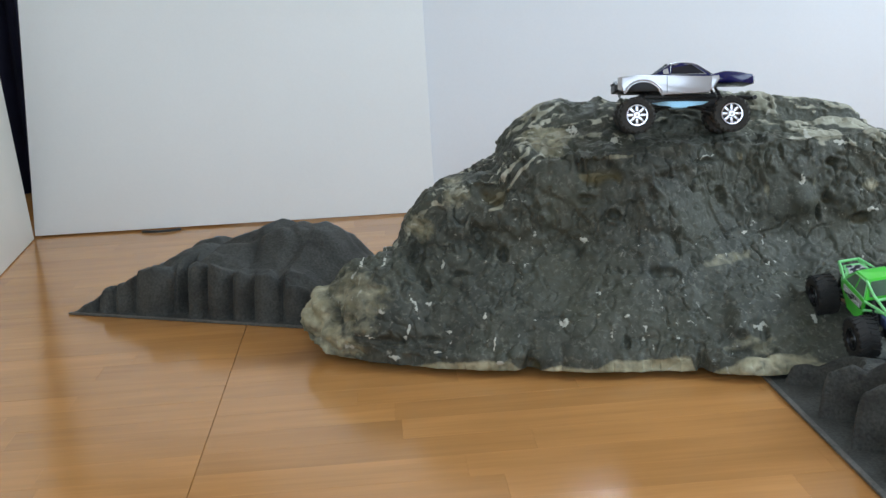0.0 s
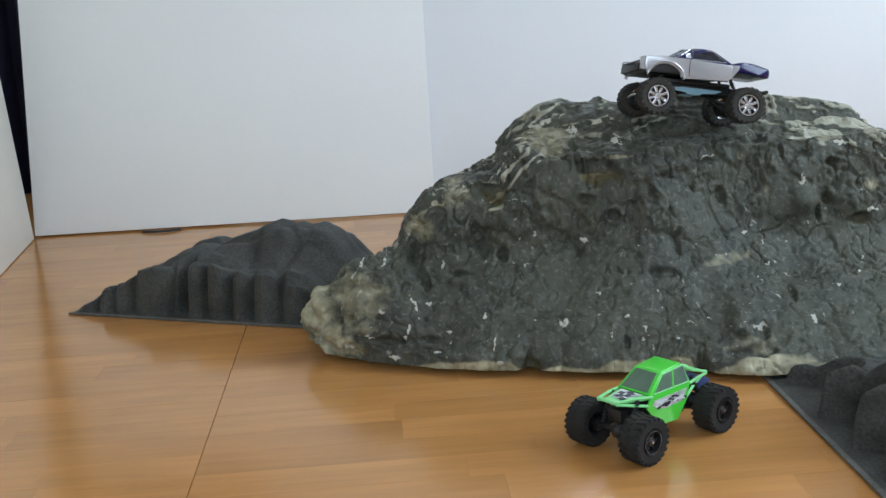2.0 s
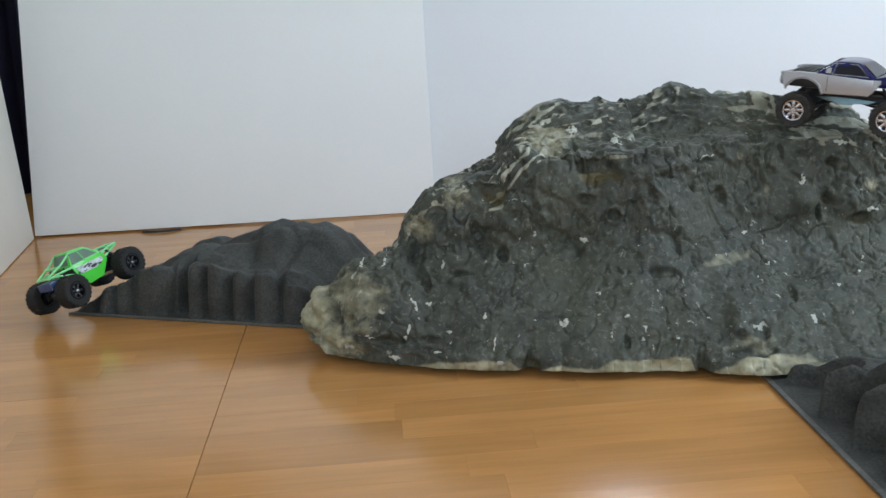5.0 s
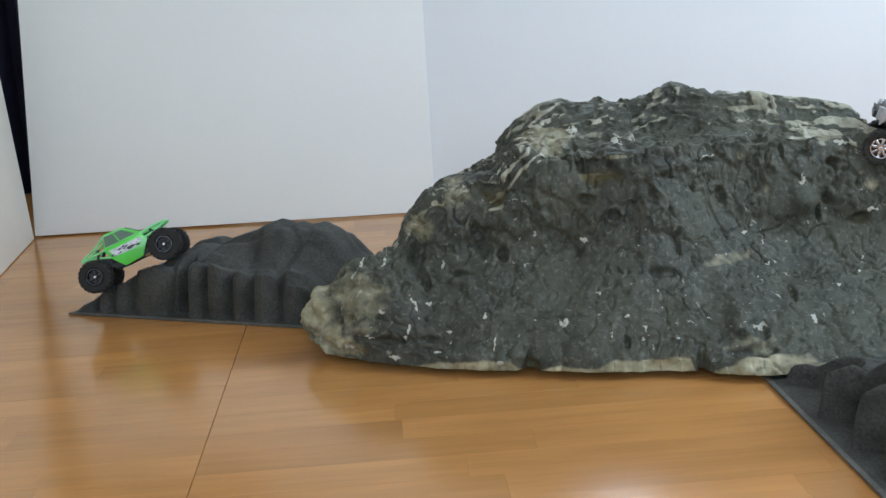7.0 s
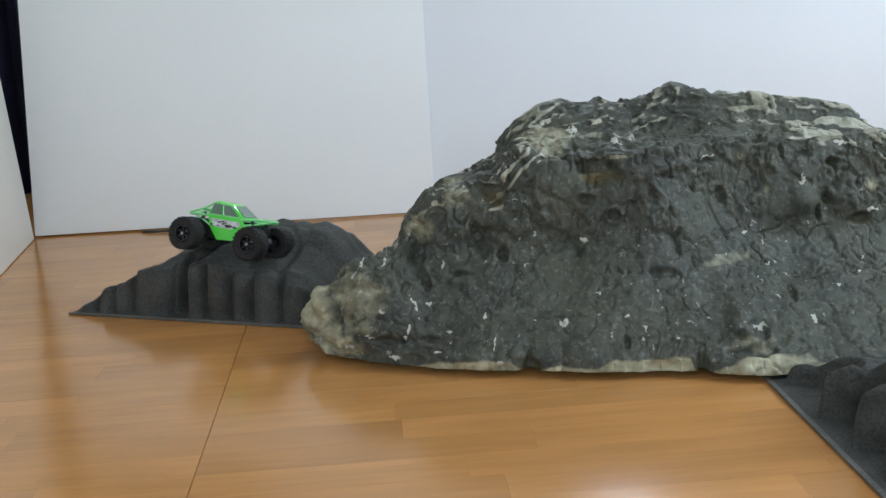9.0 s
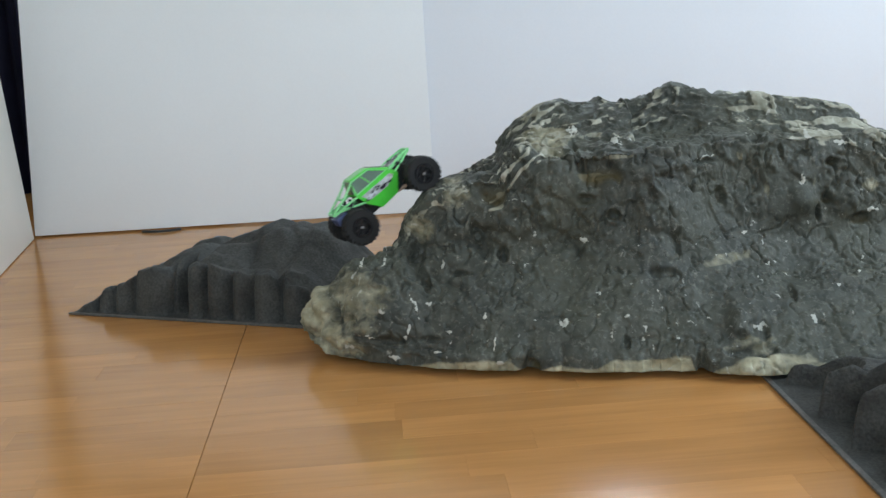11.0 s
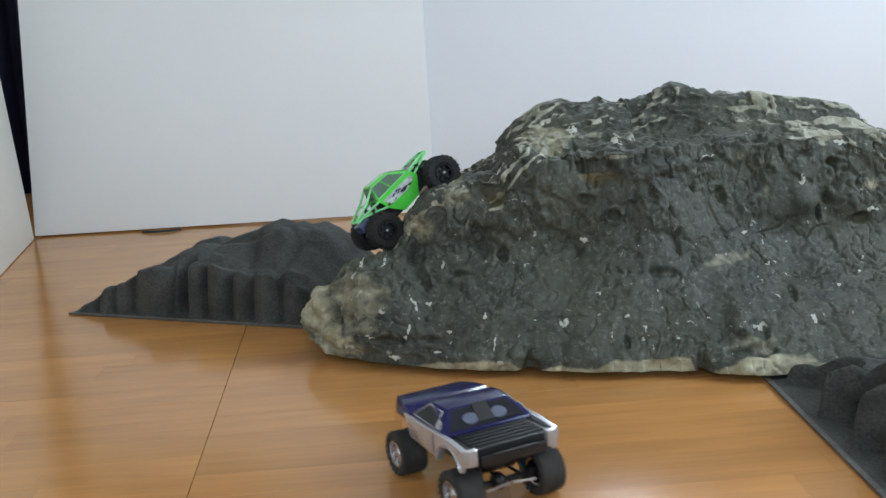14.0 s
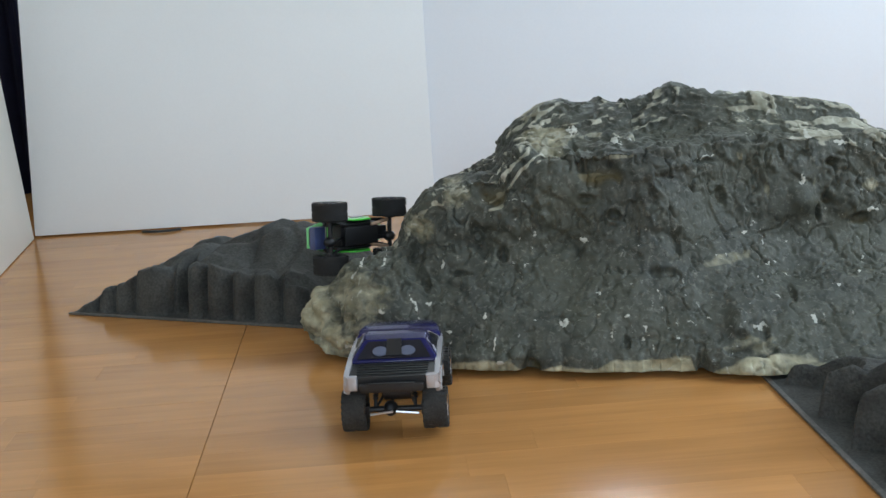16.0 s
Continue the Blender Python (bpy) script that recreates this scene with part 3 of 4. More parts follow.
    ob = sheet_object("foam_rock", verts, faces, FOAM)
    for word, values in (("wear", wear), ("band", bands), ("hollow", hollows), ("chip", chips)):
        ob.data.attributes.new(word, "FLOAT", "POINT").data.foreach_set("value", values)
    return tagged(ob, "large charcoal painted foam rock with bare cream patches", "rock")


main_rock()


RAMP_U = (0.0, 0.02, 0.06, 0.11, 0.165, 0.21, 0.26, 0.30, 0.336, 0.38, 0.42, 0.45, 0.48, 0.56, 0.62)
RAMP_CREST = (0.0, 0.010, 0.036, 0.062, 0.086, 0.098, 0.112, 0.118, 0.134, 0.137, 0.135, 0.118, 0.082, 0.04, 0.02)
RAMP_WALL = (0.0, 0.010, 0.035, 0.060, 0.078, 0.094, 0.094, 0.086, 0.086, 0.084, 0.078, 0.070, 0.058, 0.04, 0.02)


def ramp_rock(name, label, length=0.62, depth=0.34, lift=1.0, lobes=(0.0,), grooves=(9.0,), scoop=0.028, seed=0.0, hollow=False):
    """A low moulded rock on a thin base plate; its long front is a fluted wall. Local x along the front, y to the back."""
    nu, nv = 260, 120
    ledge = 0.006 if lift > 0.9 else 0.013
    verts = []
    for i in range(nu):
        u = 0.004 + (length - 0.008) * i / (nu - 1)
        w = u * 0.62 / length
        wall, crest = lerp(w, RAMP_U, RAMP_WALL) * lift, lerp(w, RAMP_U, RAMP_CREST) * lift
        ph = lerp(w, lobes, range(len(lobes)))
        wave = abs(math.sin(math.pi * ph))
        scal = 1 - wave ** 0.8 if hollow else wave ** 0.42
        notch = min(abs(w - g) for g in grooves)
        deep = math.exp(-(notch / 0.011) ** 2)
        for j in range(nv):
            v = depth * (j / (nv - 1)) ** 1.5
            foot = ledge + scoop * (1 - scal) + 0.05 * deep
            a = min(max((v - foot) / (0.016 + 0.008 * (1 - scal) + 0.03 * deep), 0.0), 1.0)
            z = wall * (1 - (1 - a) ** 2.4)
            b = min(max((v - 0.075) / 0.085, 0.0), 1.0)
            z += (crest - wall) * b * b * (3 - 2 * b) if crest > wall else 0.0
            # cobbled lumps on the top
            cell = noise.voronoi(Vector((u * 12 + seed, v * 12 + 0.4, 0.3)))[0]
            z += min(a, 1.0) * (0.022 * min(max(cell[1] - cell[0], 0.0) * 1.6, 0.7) - 0.010) * min(wall / 0.05, 1.0)
            c = min(max((v - 0.20) / (depth - 0.20), 0.0), 1.0)
            z *= 1 - c ** 1.6
            z += a * 0.0022 * fractal(u + seed, v, z, 40, 3)
            verts.append((u, v, max(z, 0.0) + 0.003))
    faces = [(i * nv + j, (i + 1) * nv + j, (i + 1) * nv + j + 1, i * nv + j + 1) for i in range(nu - 1) for j in range(nv - 1)]
    rim = [i * nv for i in range(nu)] + [(nu - 1) * nv + j for j in range(1, nv)] + [i * nv + nv - 1 for i in reversed(range(nu - 1))] + [j for j in reversed(range(1, nv - 1))]
    n0, m = len(verts), len(rim)
    verts += [(verts[r][0], verts[r][1], 0.0) for r in rim]
    faces += [(rim[k], n0 + k, n0 + (k + 1) % m, rim[(k + 1) % m]) for k in range(m)]
    faces.append(tuple(range(n0, n0 + m)))
    holder = tagged(new(name), label, "rock", "moulded ramp rocks")
    body = sheet_object("rock_body", verts, faces, MOULDED)
    body.parent = holder
    lip = part("base_plate", box(BM(), (length / 2, 0.003, 0.0019), (length + 0.004, 0.007, 0.0034), 0.0008), MOULD_EDGE, holder, "scuffed pale edge of the base plate")
    return holder


left = ramp_rock("ramp_rock", "low dark grey moulded rock with a fluted side",
                 lobes=(0.0, 0.05, 0.085, 0.125, 0.205, 0.235, 0.275, 0.325, 0.365, 0.42, 0.47, 0.53, 0.58, 0.63), grooves=(0.222,))
left.matrix_world = pose(-0.672, 2.042, 0.0005, 0, 0, -22.1)
right = ramp_rock("ramp_rock", "low dark grey moulded rock under the large rock's edge", 0.62, 0.30, 0.78,
                  (-0.02, 0.055, 0.175, 0.27, 0.36, 0.46, 0.55, 0.66), (9.0,), 0.066, 4.0, True)
right.matrix_world = pose(0.4165, 1.522, 0.0005, 0, 0, -86.9)


# ---------------------------------------------------------------- vehicles
def wheel(parent, name, x, y, r, width, rim_r, rim_mat, rim_label, side, lugs, spokes, tread):
    """A wheel whose axis is y; side is the outer direction."""
    bm = BM()
    h = width / 2
    lathe(bm, [(rim_r, -h * 0.8), (rim_r * 1.12, -h * 0.97), (r * 0.86, -h), (r * 0.95, -h * 0.86), (r * 0.965, -h * 0.4), (r * 0.965, h * 0.4),
               (r * 0.95, h * 0.86), (r * 0.86, h), (rim_r * 1.12, h * 0.97), (rim_r, h * 0.8), (rim_r, -h * 0.8)], 36)
    for k in range(lugs):
        for s in (-1, 1):
            a = (k + 0.25 * s) * math.tau / lugs
            turn = Matrix.Rotation(-a, 4, "Y") @ Matrix.Translation((r * 0.965, s * h * 0.52, 0)) @ Matrix.Rotation(0.35 * s, 4, "X")
            box(bm, (0, 0, 0), (r * 0.055, h * 0.78, r * math.tau / lugs * 0.52), 0, turn)
            turn = Matrix.Rotation(-a, 4, "Y") @ Matrix.Translation((r * 0.90, s * h * 0.97, 0))
            box(bm, (0, 0, 0), (r * 0.12, h * 0.1, r * math.tau / lugs * 0.45), 0, turn)
    hub = new(name)
    hub.parent = parent
    hub.matrix_local = pose(x, y, r)
    part("tyre", bm, tread, hub, "black treaded rubber tyre", 40)
    bm = BM()
    o = side * h
    lathe(bm, [(rim_r * 0.86, -o * 0.7), (rim_r * 0.99, -o * 0.75), (rim_r * 1.0, o * 0.86), (rim_r * 0.97, o * 0.96), (rim_r * 0.86, o * 0.95), (rim_r * 0.80, o * 0.6), (rim_r * 0.78, o * 0.2)], 32)
    for k in range(spokes):
        a = k * math.tau / spokes
        turn = Matrix.Rotation(-a, 4, "Y") @ Matrix.Translation((rim_r * 0.52, o * 0.58, 0))
        box(bm, (0, 0, 0), (rim_r * 0.72, h * 0.3, rim_r * 0.26), 0.0006, turn)
    lathe(bm, [(rim_r * 0.36, o * 0.2), (rim_r * 0.36, o * 0.72), (rim_r * 0.28, o * 0.82), (0.0005, o * 0.82)], 20)
    part("rim", bm, rim_mat, hub, rim_label)
    if rim_mat is BLACK:
        ring = lathe(BM(), [(rim_r * 0.84, o * 0.93), (rim_r * 0.86, o * 1.03), (rim_r * 1.0, o * 1.03), (rim_r * 1.03, o * 0.93)], 32)
        part("beadlock_ring", ring, RING, hub, "dark metal beadlock ring")
    dish = lathe(BM(), [(rim_r * 0.79, o * 0.22), (rim_r * 0.79, o * 0.30), (0.0008, o * 0.28)], 24)
    part("dish", dish, BLACK, hub, "dark inside of the wheel")
    bm = lathe(BM(), [(rim_r * 0.15, o * 0.78), (rim_r * 0.15, o * 0.98), (0.0004, o)], 6)
    part("wheel_nut", bm, STEEL, hub, "small bright wheel nut")
    return hub


def running_gear(parent, half_base, half_track, r, link_z, link_x):
    """Axles with their housings, links, shocks and the gearbox."""
    for s in (1, -1):
        x = s * half_base
        bm = tube(BM(), [(x, -half_track, r), (x, half_track, r)], 0.0038, 10)
        bmesh.ops.create_uvsphere(bm, u_segments=14, v_segments=10, radius=0.0098, matrix=Matrix.Translation((x, 0.006, r + 0.001)) @ Matrix.Diagonal((1.1, 0.9, 1, 1)))
        box(bm, (x, half_track - 0.014, r), (0.012, 0.008, 0.014), 0.0015)
        box(bm, (x, -half_track + 0.014, r), (0.012, 0.008, 0.014), 0.0015)
        tube(bm, [(x - s * 0.006, 0.006, r + 0.002), (s * 0.012, 0.0, link_z)], 0.0022, 8)
        part("axle", bm, BLACK, parent, "black axle with a round differential housing")
        for y in (1, -1):
            bm = tube(BM(), [(x - s * 0.004, y * half_track * 0.55, r - 0.003), (s * link_x, y * 0.016, link_z - 0.008)], 0.0019, 7)
            part("link", bm, BLACK, parent)
            bm = tube(BM(), [(x, y * half_track * 0.5, r + 0.004), (s * (half_base - 0.018), y * half_track * 0.46, link_z + 0.026)], 0.0022, 8)
            for k in range(7):
                f = 0.25 + 0.09 * k
                c = Vector((x, y * half_track * 0.5, r + 0.004)).lerp(Vector((s * (half_base - 0.018), y * half_track * 0.46, link_z + 0.026)), f)
                bmesh.ops.create_uvsphere(bm, u_segments=8, v_segments=5, radius=0.0042, matrix=Matrix.Translation(c) @ Matrix.Diagonal((1, 1, 0.32, 1)))
            part("shock", bm, BLACK, parent, "black shock absorber with coil spring")


def crawler():
    car = tagged(new("toy_crawler"), "bright green radio-controlled rock crawler with large black tyres", "toy car")
    wheels = []
    for x in (0.065, -0.065):
        for y in (0.042, -0.042):
            wheels.append(wheel(car, "wheel", x, y, 0.0285, 0.029, 0.0145, BLACK, "black beadlock rim", 1 if y > 0 else -1, 22, 6, RUBBER))
    running_gear(car, 0.065, 0.042, 0.0285, 0.042, 0.026)
    bm = BM()
    for s in (1, -1):
        prism(bm, [(-0.042, 0.036), (-0.03, 0.028), (0.03, 0.028), (0.042, 0.036), (0.05, 0.052), (0.02, 0.046), (-0.02, 0.046), (-0.05, 0.052)], s * 0.0175, s * 0.0195)
    box(bm, (0, 0, 0.034), (0.05, 0.034, 0.004), 0.001)
    box(bm, (-0.001, 0, 0.050), (0.066, 0.046, 0.026), 0.003)
    part("chassis", bm, BLACK, car, "black plastic chassis plates")
    bm = lathe(BM(), [(0.0005, -0.018), (0.011, -0.018), (0.0115, -0.016), (0.0115, 0.012), (0.006, 0.014), (0.0005, 0.014)], 20)
    for v in bm.verts:
        v.co = Vector((v.co.x - 0.004, v.co.y, v.co.z + 0.047))
    part("motor", bm, BLACK, car, "small black motor can")
    part("skid_plate", box(BM(), (0, 0, 0.0265), (0.07, 0.03, 0.0035), 0.001), BLACK, car, "black skid plate")
    for s in (1, -1):
        part("lower_link", tube(BM(), [(0.056, s * 0.022, 0.024), (0.022, s * 0.016, 0.027)], 0.0028, 8), TAN, car, "tan plastic lower link")
    # shell: a cabin, a lower side, a bonnet and a tail of bars
    cabin = [(-0.028, 0.0215, 0.0945), (0.006, 0.0215, 0.0915), (0.033, 0.0275, 0.070), (-0.038, 0.030, 0.068), (0.030, 0.0305, 0.0655), (-0.034, 0.0305, 0.064)]
    shell = part("body", hull(BM(), both(cabin), 0.0014), GREEN, car, "glossy green polycarbonate cab")
    for s in (1, -1):
        bm = BM()
        bmside = [(-0.037, 0.0662), (0.034, 0.0664), (0.040, 0.054), (0.020, 0.027), (-0.014, 0.0245), (-0.030, 0.045)]
        prism(bm, bmside, s * 0.0275, s * 0.0305, 0.0008)
        part("side_panel", bm, GREEN, shell, "green lower side of the cab")
        bm = BM()
        plate(bm, [(-0.031, s * 0.0308, 0.062), (0.028, s * 0.0308, 0.062), (0.031, s * 0.0308, 0.056), (0.012, s * 0.0308, 0.047), (-0.022, s * 0.0308, 0.048)], 0.0004)
        part("decal", bm, DECAL, shell, "silver splash decal")
        shape = random.Random(3)
        for mat, count, label in ((DECAL_DARK, 13, "black splashes of the decal"), (WHITE_DECAL, 9, "white flashes of the decal")):
            bm = BM()
            for k in range(count):
                cx, cz, n = -0.026 + 0.052 * shape.random(), 0.0555 + shape.uniform(-0.005, 0.004), 7
                lean = shape.uniform(-0.6, 0.6)
                size = shape.uniform(0.5, 1.2)
                ring = [(cx + size * shape.uniform(0.5, 1.4) * 0.0052 * math.cos(q * math.tau / n) + lean * 0.003 * math.sin(q * math.tau / n), s * (0.0312 + 0.00005 * k + (0.0007 if mat is WHITE_DECAL else 0)), cz + size * shape.uniform(0.4, 1.2) * 0.0030 * math.sin(q * math.tau / n)) for q in range(n)]
                plate(bm, ring, 0.0003)
            part("decal", bm, mat, shell, label)
        bm = plate(BM(), [(-0.029, s * 0.0242, 0.0895), (0.004, s * 0.0240, 0.0875), (0.024, s * 0.0288, 0.0705), (-0.033, s * 0.0296, 0.0705)], 0.0008)
        part("window", bm, SMOKED, shell, "smoked side window")
    part("windscreen", plate(BM(), [(0.0095, 0.0175, 0.0895), (0.0095, -0.0175, 0.0895), (0.0318, -0.0225, 0.0717), (0.0318, 0.0225, 0.0717)], 0.0008), SMOKED, shell, "smoked windscreen")
    part("window", plate(BM(), [(-0.0305, 0.0175, 0.0915), (-0.0305, -0.0175, 0.0915), (-0.0372, -0.023, 0.0715), (-0.0372, 0.023, 0.0715)], 0.0008), SMOKED, shell, "smoked rear window")
    bonnet = part("bonnet", hull(BM(), both([(0.030, 0.0265, 0.0665), (0.030, 0.0265, 0.063), (0.070, 0.0125, 0.068), (0.070, 0.0125, 0.0655), (0.05, 0.019, 0.0685)]), 0.0006), GREEN_PALE, car, "pale green bonnet with silver print")
    bm = BM()
    for k in range(7):
        cx, cy = 0.039 + 0.0035 * k, 0.008 * math.sin(k * 2.4)
        plate(bm, [(cx - 0.004, cy - 0.0035, 0.0697 + 0.00004 * k), (cx + 0.003, cy - 0.005, 0.0697 + 0.00004 * k), (cx + 0.004, cy + 0.003, 0.0697 + 0.00004 * k), (cx - 0.002, cy + 0.0055, 0.0697 + 0.00004 * k)], 0.0002)
    part("decal", bm, DECAL_DARK, bonnet, "black marks on the bonnet print")
    part("decal", plate(BM(), [(0.036, 0.018, 0.0692), (0.036, -0.018, 0.0692), (0.062, -0.010, 0.0692), (0.062, 0.010, 0.0692)], 0.0004), DECAL, bonnet, "silver bonnet print")
    bars = (("front_bar", [(0.030, 0.0295, 0.067), (0.055, 0.0215, 0.0705), (0.078, 0.0155, 0.0705)]), ("front_bar", [(0.036, 0.029, 0.057), (0.056, 0.021, 0.062), (0.078, 0.0155, 0.0685)]),
            ("rear_bar", [(-0.026, 0.0225, 0.092), (-0.05, 0.0215, 0.078), (-0.082, 0.0165, 0.066)]), ("rear_bar", [(-0.036, 0.030, 0.066), (-0.06, 0.023, 0.0655), (-0.082, 0.0165, 0.0635)]),
            ("rear_bar", [(-0.03, 0.029, 0.049), (-0.052, 0.023, 0.058), (-0.07, 0.0195, 0.064)]))
    for name, pts in bars:
        for s in (1, -1):
            part(name, tube(BM(), [(x, s * y, z) for x, y, z in pts], 0.0021, 8), GREEN_PALE, car, "pale green tubular bar")
    for x, z, w in ((0.078, 0.070, 0.0165), (-0.082, 0.065, 0.0175), (-0.055, 0.0755, 0.0215)):
        part("cross_bar", tube(BM(), [(x, -w, z), (x, w, z)], 0.0021, 8), GREEN_PALE, car, "pale green tubular bar")
    # rolled top edge of the windows and the spine of the roof
    for s in (1, -1):
        part("window_trim", tube(BM(), [(-0.030, s * 0.0236, 0.0912), (0.006, s * 0.0236, 0.0888), (0.0275, s * 0.0292, 0.0700), (-0.0345, s * 0.0304, 0.0692), (-0.030, s * 0.0236, 0.0912)], 0.0011, 6), GREEN_PALE, shell, "pale green window edge")
        part("stay", tube(BM(), [(-0.012, s * 0.0238, 0.0902), (-0.006, s * 0.0302, 0.0695)], 0.0012, 6), GREEN, shell)
    part("battery", box(BM(), (-0.074, 0, 0.049), (0.022, 0.036, 0.014), 0.002), BATTERY, car, "blue shrink-wrapped battery pack")
    part("servo", box(BM(), (0.058, 0, 0.047), (0.02, 0.022, 0.016), 0.0015), BLACK, car, "black steering servo")
    # the cab is narrow and low beside the tyres
    for ob in car.children_recursive:
        if ob.parent is shell or ob.parent is bonnet or ob in (shell, bonnet) or ob.name.split(".")[0] in ("front_bar", "rear_bar", "cross_bar"):
            for v in ob.data.vertices:
                v.co.y *= 0.88
                v.co.z = 0.030 + (v.co.z - 0.030) * 0.94
    return car, wheels


def truck():
    car = tagged(new("toy_pickup"), "blue and silver radio-controlled pickup truck with chrome wheels", "toy car")
    wheels = []
    for x in (0.066, -0.066):
        for y in (0.050, -0.050):
            wheels.append(wheel(car, "wheel", x, y, 0.026, 0.030, 0.0155, CHROME, "chrome multi-spoke rim", 1 if y > 0 else -1, 20, 8, DUSTY))
    running_gear(car, 0.066, 0.050, 0.026, 0.04, 0.034)
    for s in (1, -1):
        bm = prism(BM(), [(-0.044, 0.044), (-0.03, 0.040), (-0.014, 0.039), (-0.012, 0.036), (0.008, 0.036), (0.010, 0.039), (0.03, 0.040), (0.04, 0.045), (0.01, 0.046), (-0.02, 0.046)], s * 0.019, s * 0.0215, 0.0004)
        part("chassis_plate", bm, ALU_BLUE, car, "pale blue anodised chassis side plate")
    bm = box(BM(), (0, 0, 0.045), (0.12, 0.034, 0.012), 0.002)
    box(bm, (-0.005, 0, 0.053), (0.11, 0.05, 0.006), 0.002)
    part("chassis", bm, BLACK, car, "black chassis and motor under the body")
    bm = lathe(BM(), [(0.0005, -0.02), (0.012, -0.02), (0.0125, -0.018), (0.0125, 0.014), (0.0005, 0.016)], 20)
    for v in bm.verts:
        v.co = Vector((v.co.x - 0.05, v.co.y, v.co.z + 0.045))
    part("motor", bm, BLACK, car, "black motor can at the rear")
    # black block added so that the open wheel arches look shaded inside
    part("inner_body", box(BM(), (-0.03, 0, 0.069), (0.13, 0.092, 0.020), 0.003), BLACK, car, "added black block for the shade inside the shell and wheel arches")
    # silver sides with rear wheel arches
    arch = [(-0.064 + 0.031 * math.cos(radians(a)), 0.051 + 0.026 * math.sin(radians(a))) for a in range(176, -5, -15)]
    side = [(-0.101, 0.085), (-0.103, 0.072), (-0.098, 0.061)] + arch + [(-0.030, 0.0545), (0.036, 0.0545), (0.041, 0.062), (0.041, 0.0835), (-0.03, 0.0865), (-0.07, 0.087)]
    for s in (1, -1):
        bm = prism(BM(), side, s * 0.0465, s * 0.0525, 0.0015)
        body_side = part("side_panel", bm, SILVER, car, "silver lacquered side with rear wheel arch")
        lip = tube(BM(), [(-0.064 + 0.0325 * math.cos(radians(a)), s * 0.0525, 0.051 + 0.0275 * math.sin(radians(a))) for a in range(170, -1, -10)], 0.0018, 7)
        part("arch_lip", lip, SILVER, body_side)
        seam = plate(BM(), [(-0.0255, s * 0.0527, 0.0845), (-0.0245, s * 0.0527, 0.0845), (-0.0245, s * 0.0527, 0.057), (-0.0255, s * 0.0527, 0.057)], 0.0002)
        part("door_seam", seam, BLACK, body_side)
    # bed
    bm = box(BM(), (-0.072, 0, 0.080), (0.054, 0.092, 0.004), 0.001)
    bed = part("bed", bm, BLACK, car, "ribbed black pickup bed")
    for k in range(5):
        part("bed_rib", box(BM(), (-0.092 + 0.0095 * k, 0, 0.0832), (0.0035, 0.078, 0.0022), 0.0006), BLACK, bed)
    part("tailgate", box(BM(), (-0.0985, 0, 0.071), (0.004, 0.090, 0.022), 0.001), BLACK, car, "black tailgate")
    for s in (1, -1):
        corner = part("tail_corner", hull(BM(), [(-0.099, s * 0.0525, 0.085), (-0.107, s * 0.047, 0.084), (-0.107, s * 0.047, 0.063), (-0.099, s * 0.0525, 0.061), (-0.099, s * 0.037, 0.085), (-0.107, s * 0.038, 0.084), (-0.107, s * 0.038, 0.063), (-0.099, s * 0.037, 0.061)], 0.0008), SILVER, car, "silver rear corner")
    bm = box(BM(), (-0.108, 0, 0.067), (0.008, 0.070, 0.013), 0.002)
    box(bm, (-0.112, 0, 0.075), (0.004, 0.05, 0.003), 0.001)
    part("rear_bumper", bm, BLACK, car, "black rear bumper")
    # cab and bonnet
    cab = part("cab", hull(BM(), both([(-0.048, 0.0485, 0.0855), (0.046, 0.0475, 0.084), (-0.018, 0.0335, 0.1085), (0.016, 0.0335, 0.1085), (0.0, 0.036, 0.1095), (-0.048, 0.0485, 0.082), (0.046, 0.0475, 0.08)]), 0.002), BLUE, car, "metallic blue cab")
    for s in (1, -1):
        bm = plate(BM(), [(-0.015, s * 0.0366, 0.1055), (0.013, s * 0.0366, 0.1055), (0.031, s * 0.0462, 0.0885), (-0.018, s * 0.0466, 0.0885)], 0.0009)
        part("window", bm, DARK_GLASS, cab, "smoked side window")
        frame_ = tube(BM(), [(-0.017, s * 0.0370, 0.1058), (0.014, s * 0.0370, 0.1058), (0.033, s * 0.0470, 0.0878), (-0.02, s * 0.0475, 0.0878), (-0.017, s * 0.0370, 0.1058)], 0.0008, 6)
        part("window_frame", frame_, SILVER, cab, "silver window surround")
        part("pillar_mark", plate(BM(), [(-0.030, s * 0.0449, 0.096), (-0.023, s * 0.0434, 0.0985), (-0.022, s * 0.0474, 0.0885), (-0.030, s * 0.0474, 0.0885)], 0.0009), SILVER, cab, "silver mark on the pillar")
        lamp = BM()
        n = 20
        ring = [(-0.0345, s * 0.0155 + 0.0085 * math.cos(k * math.tau / n), 0.0968 + 0.0052 * math.sin(k * math.tau / n)) for k in range(n)]
        plate(lamp, [(x - 0.0016 + (z - 0.0968) * 1.31, y, z) for x, y, z in ring], 0.0008)
        part("headrest", lamp, HEADREST, cab, "pale oval seen in the rear window")
    part("windscreen", plate(BM(), [(0.0205, 0.0295, 0.1062), (0.0205, -0.0295, 0.1062), (0.0425, -0.0405, 0.0878), (0.0425, 0.0405, 0.0878)], 0.0009), DARK_GLASS, cab, "smoked windscreen")
    part("window", plate(BM(), [(-0.0215, 0.0295, 0.1068), (-0.0215, -0.0295, 0.1068), (-0.0455, -0.0415, 0.0885), (-0.0455, 0.0415, 0.0885)], 0.0007), DARK_GLASS, cab, "dark rear window")
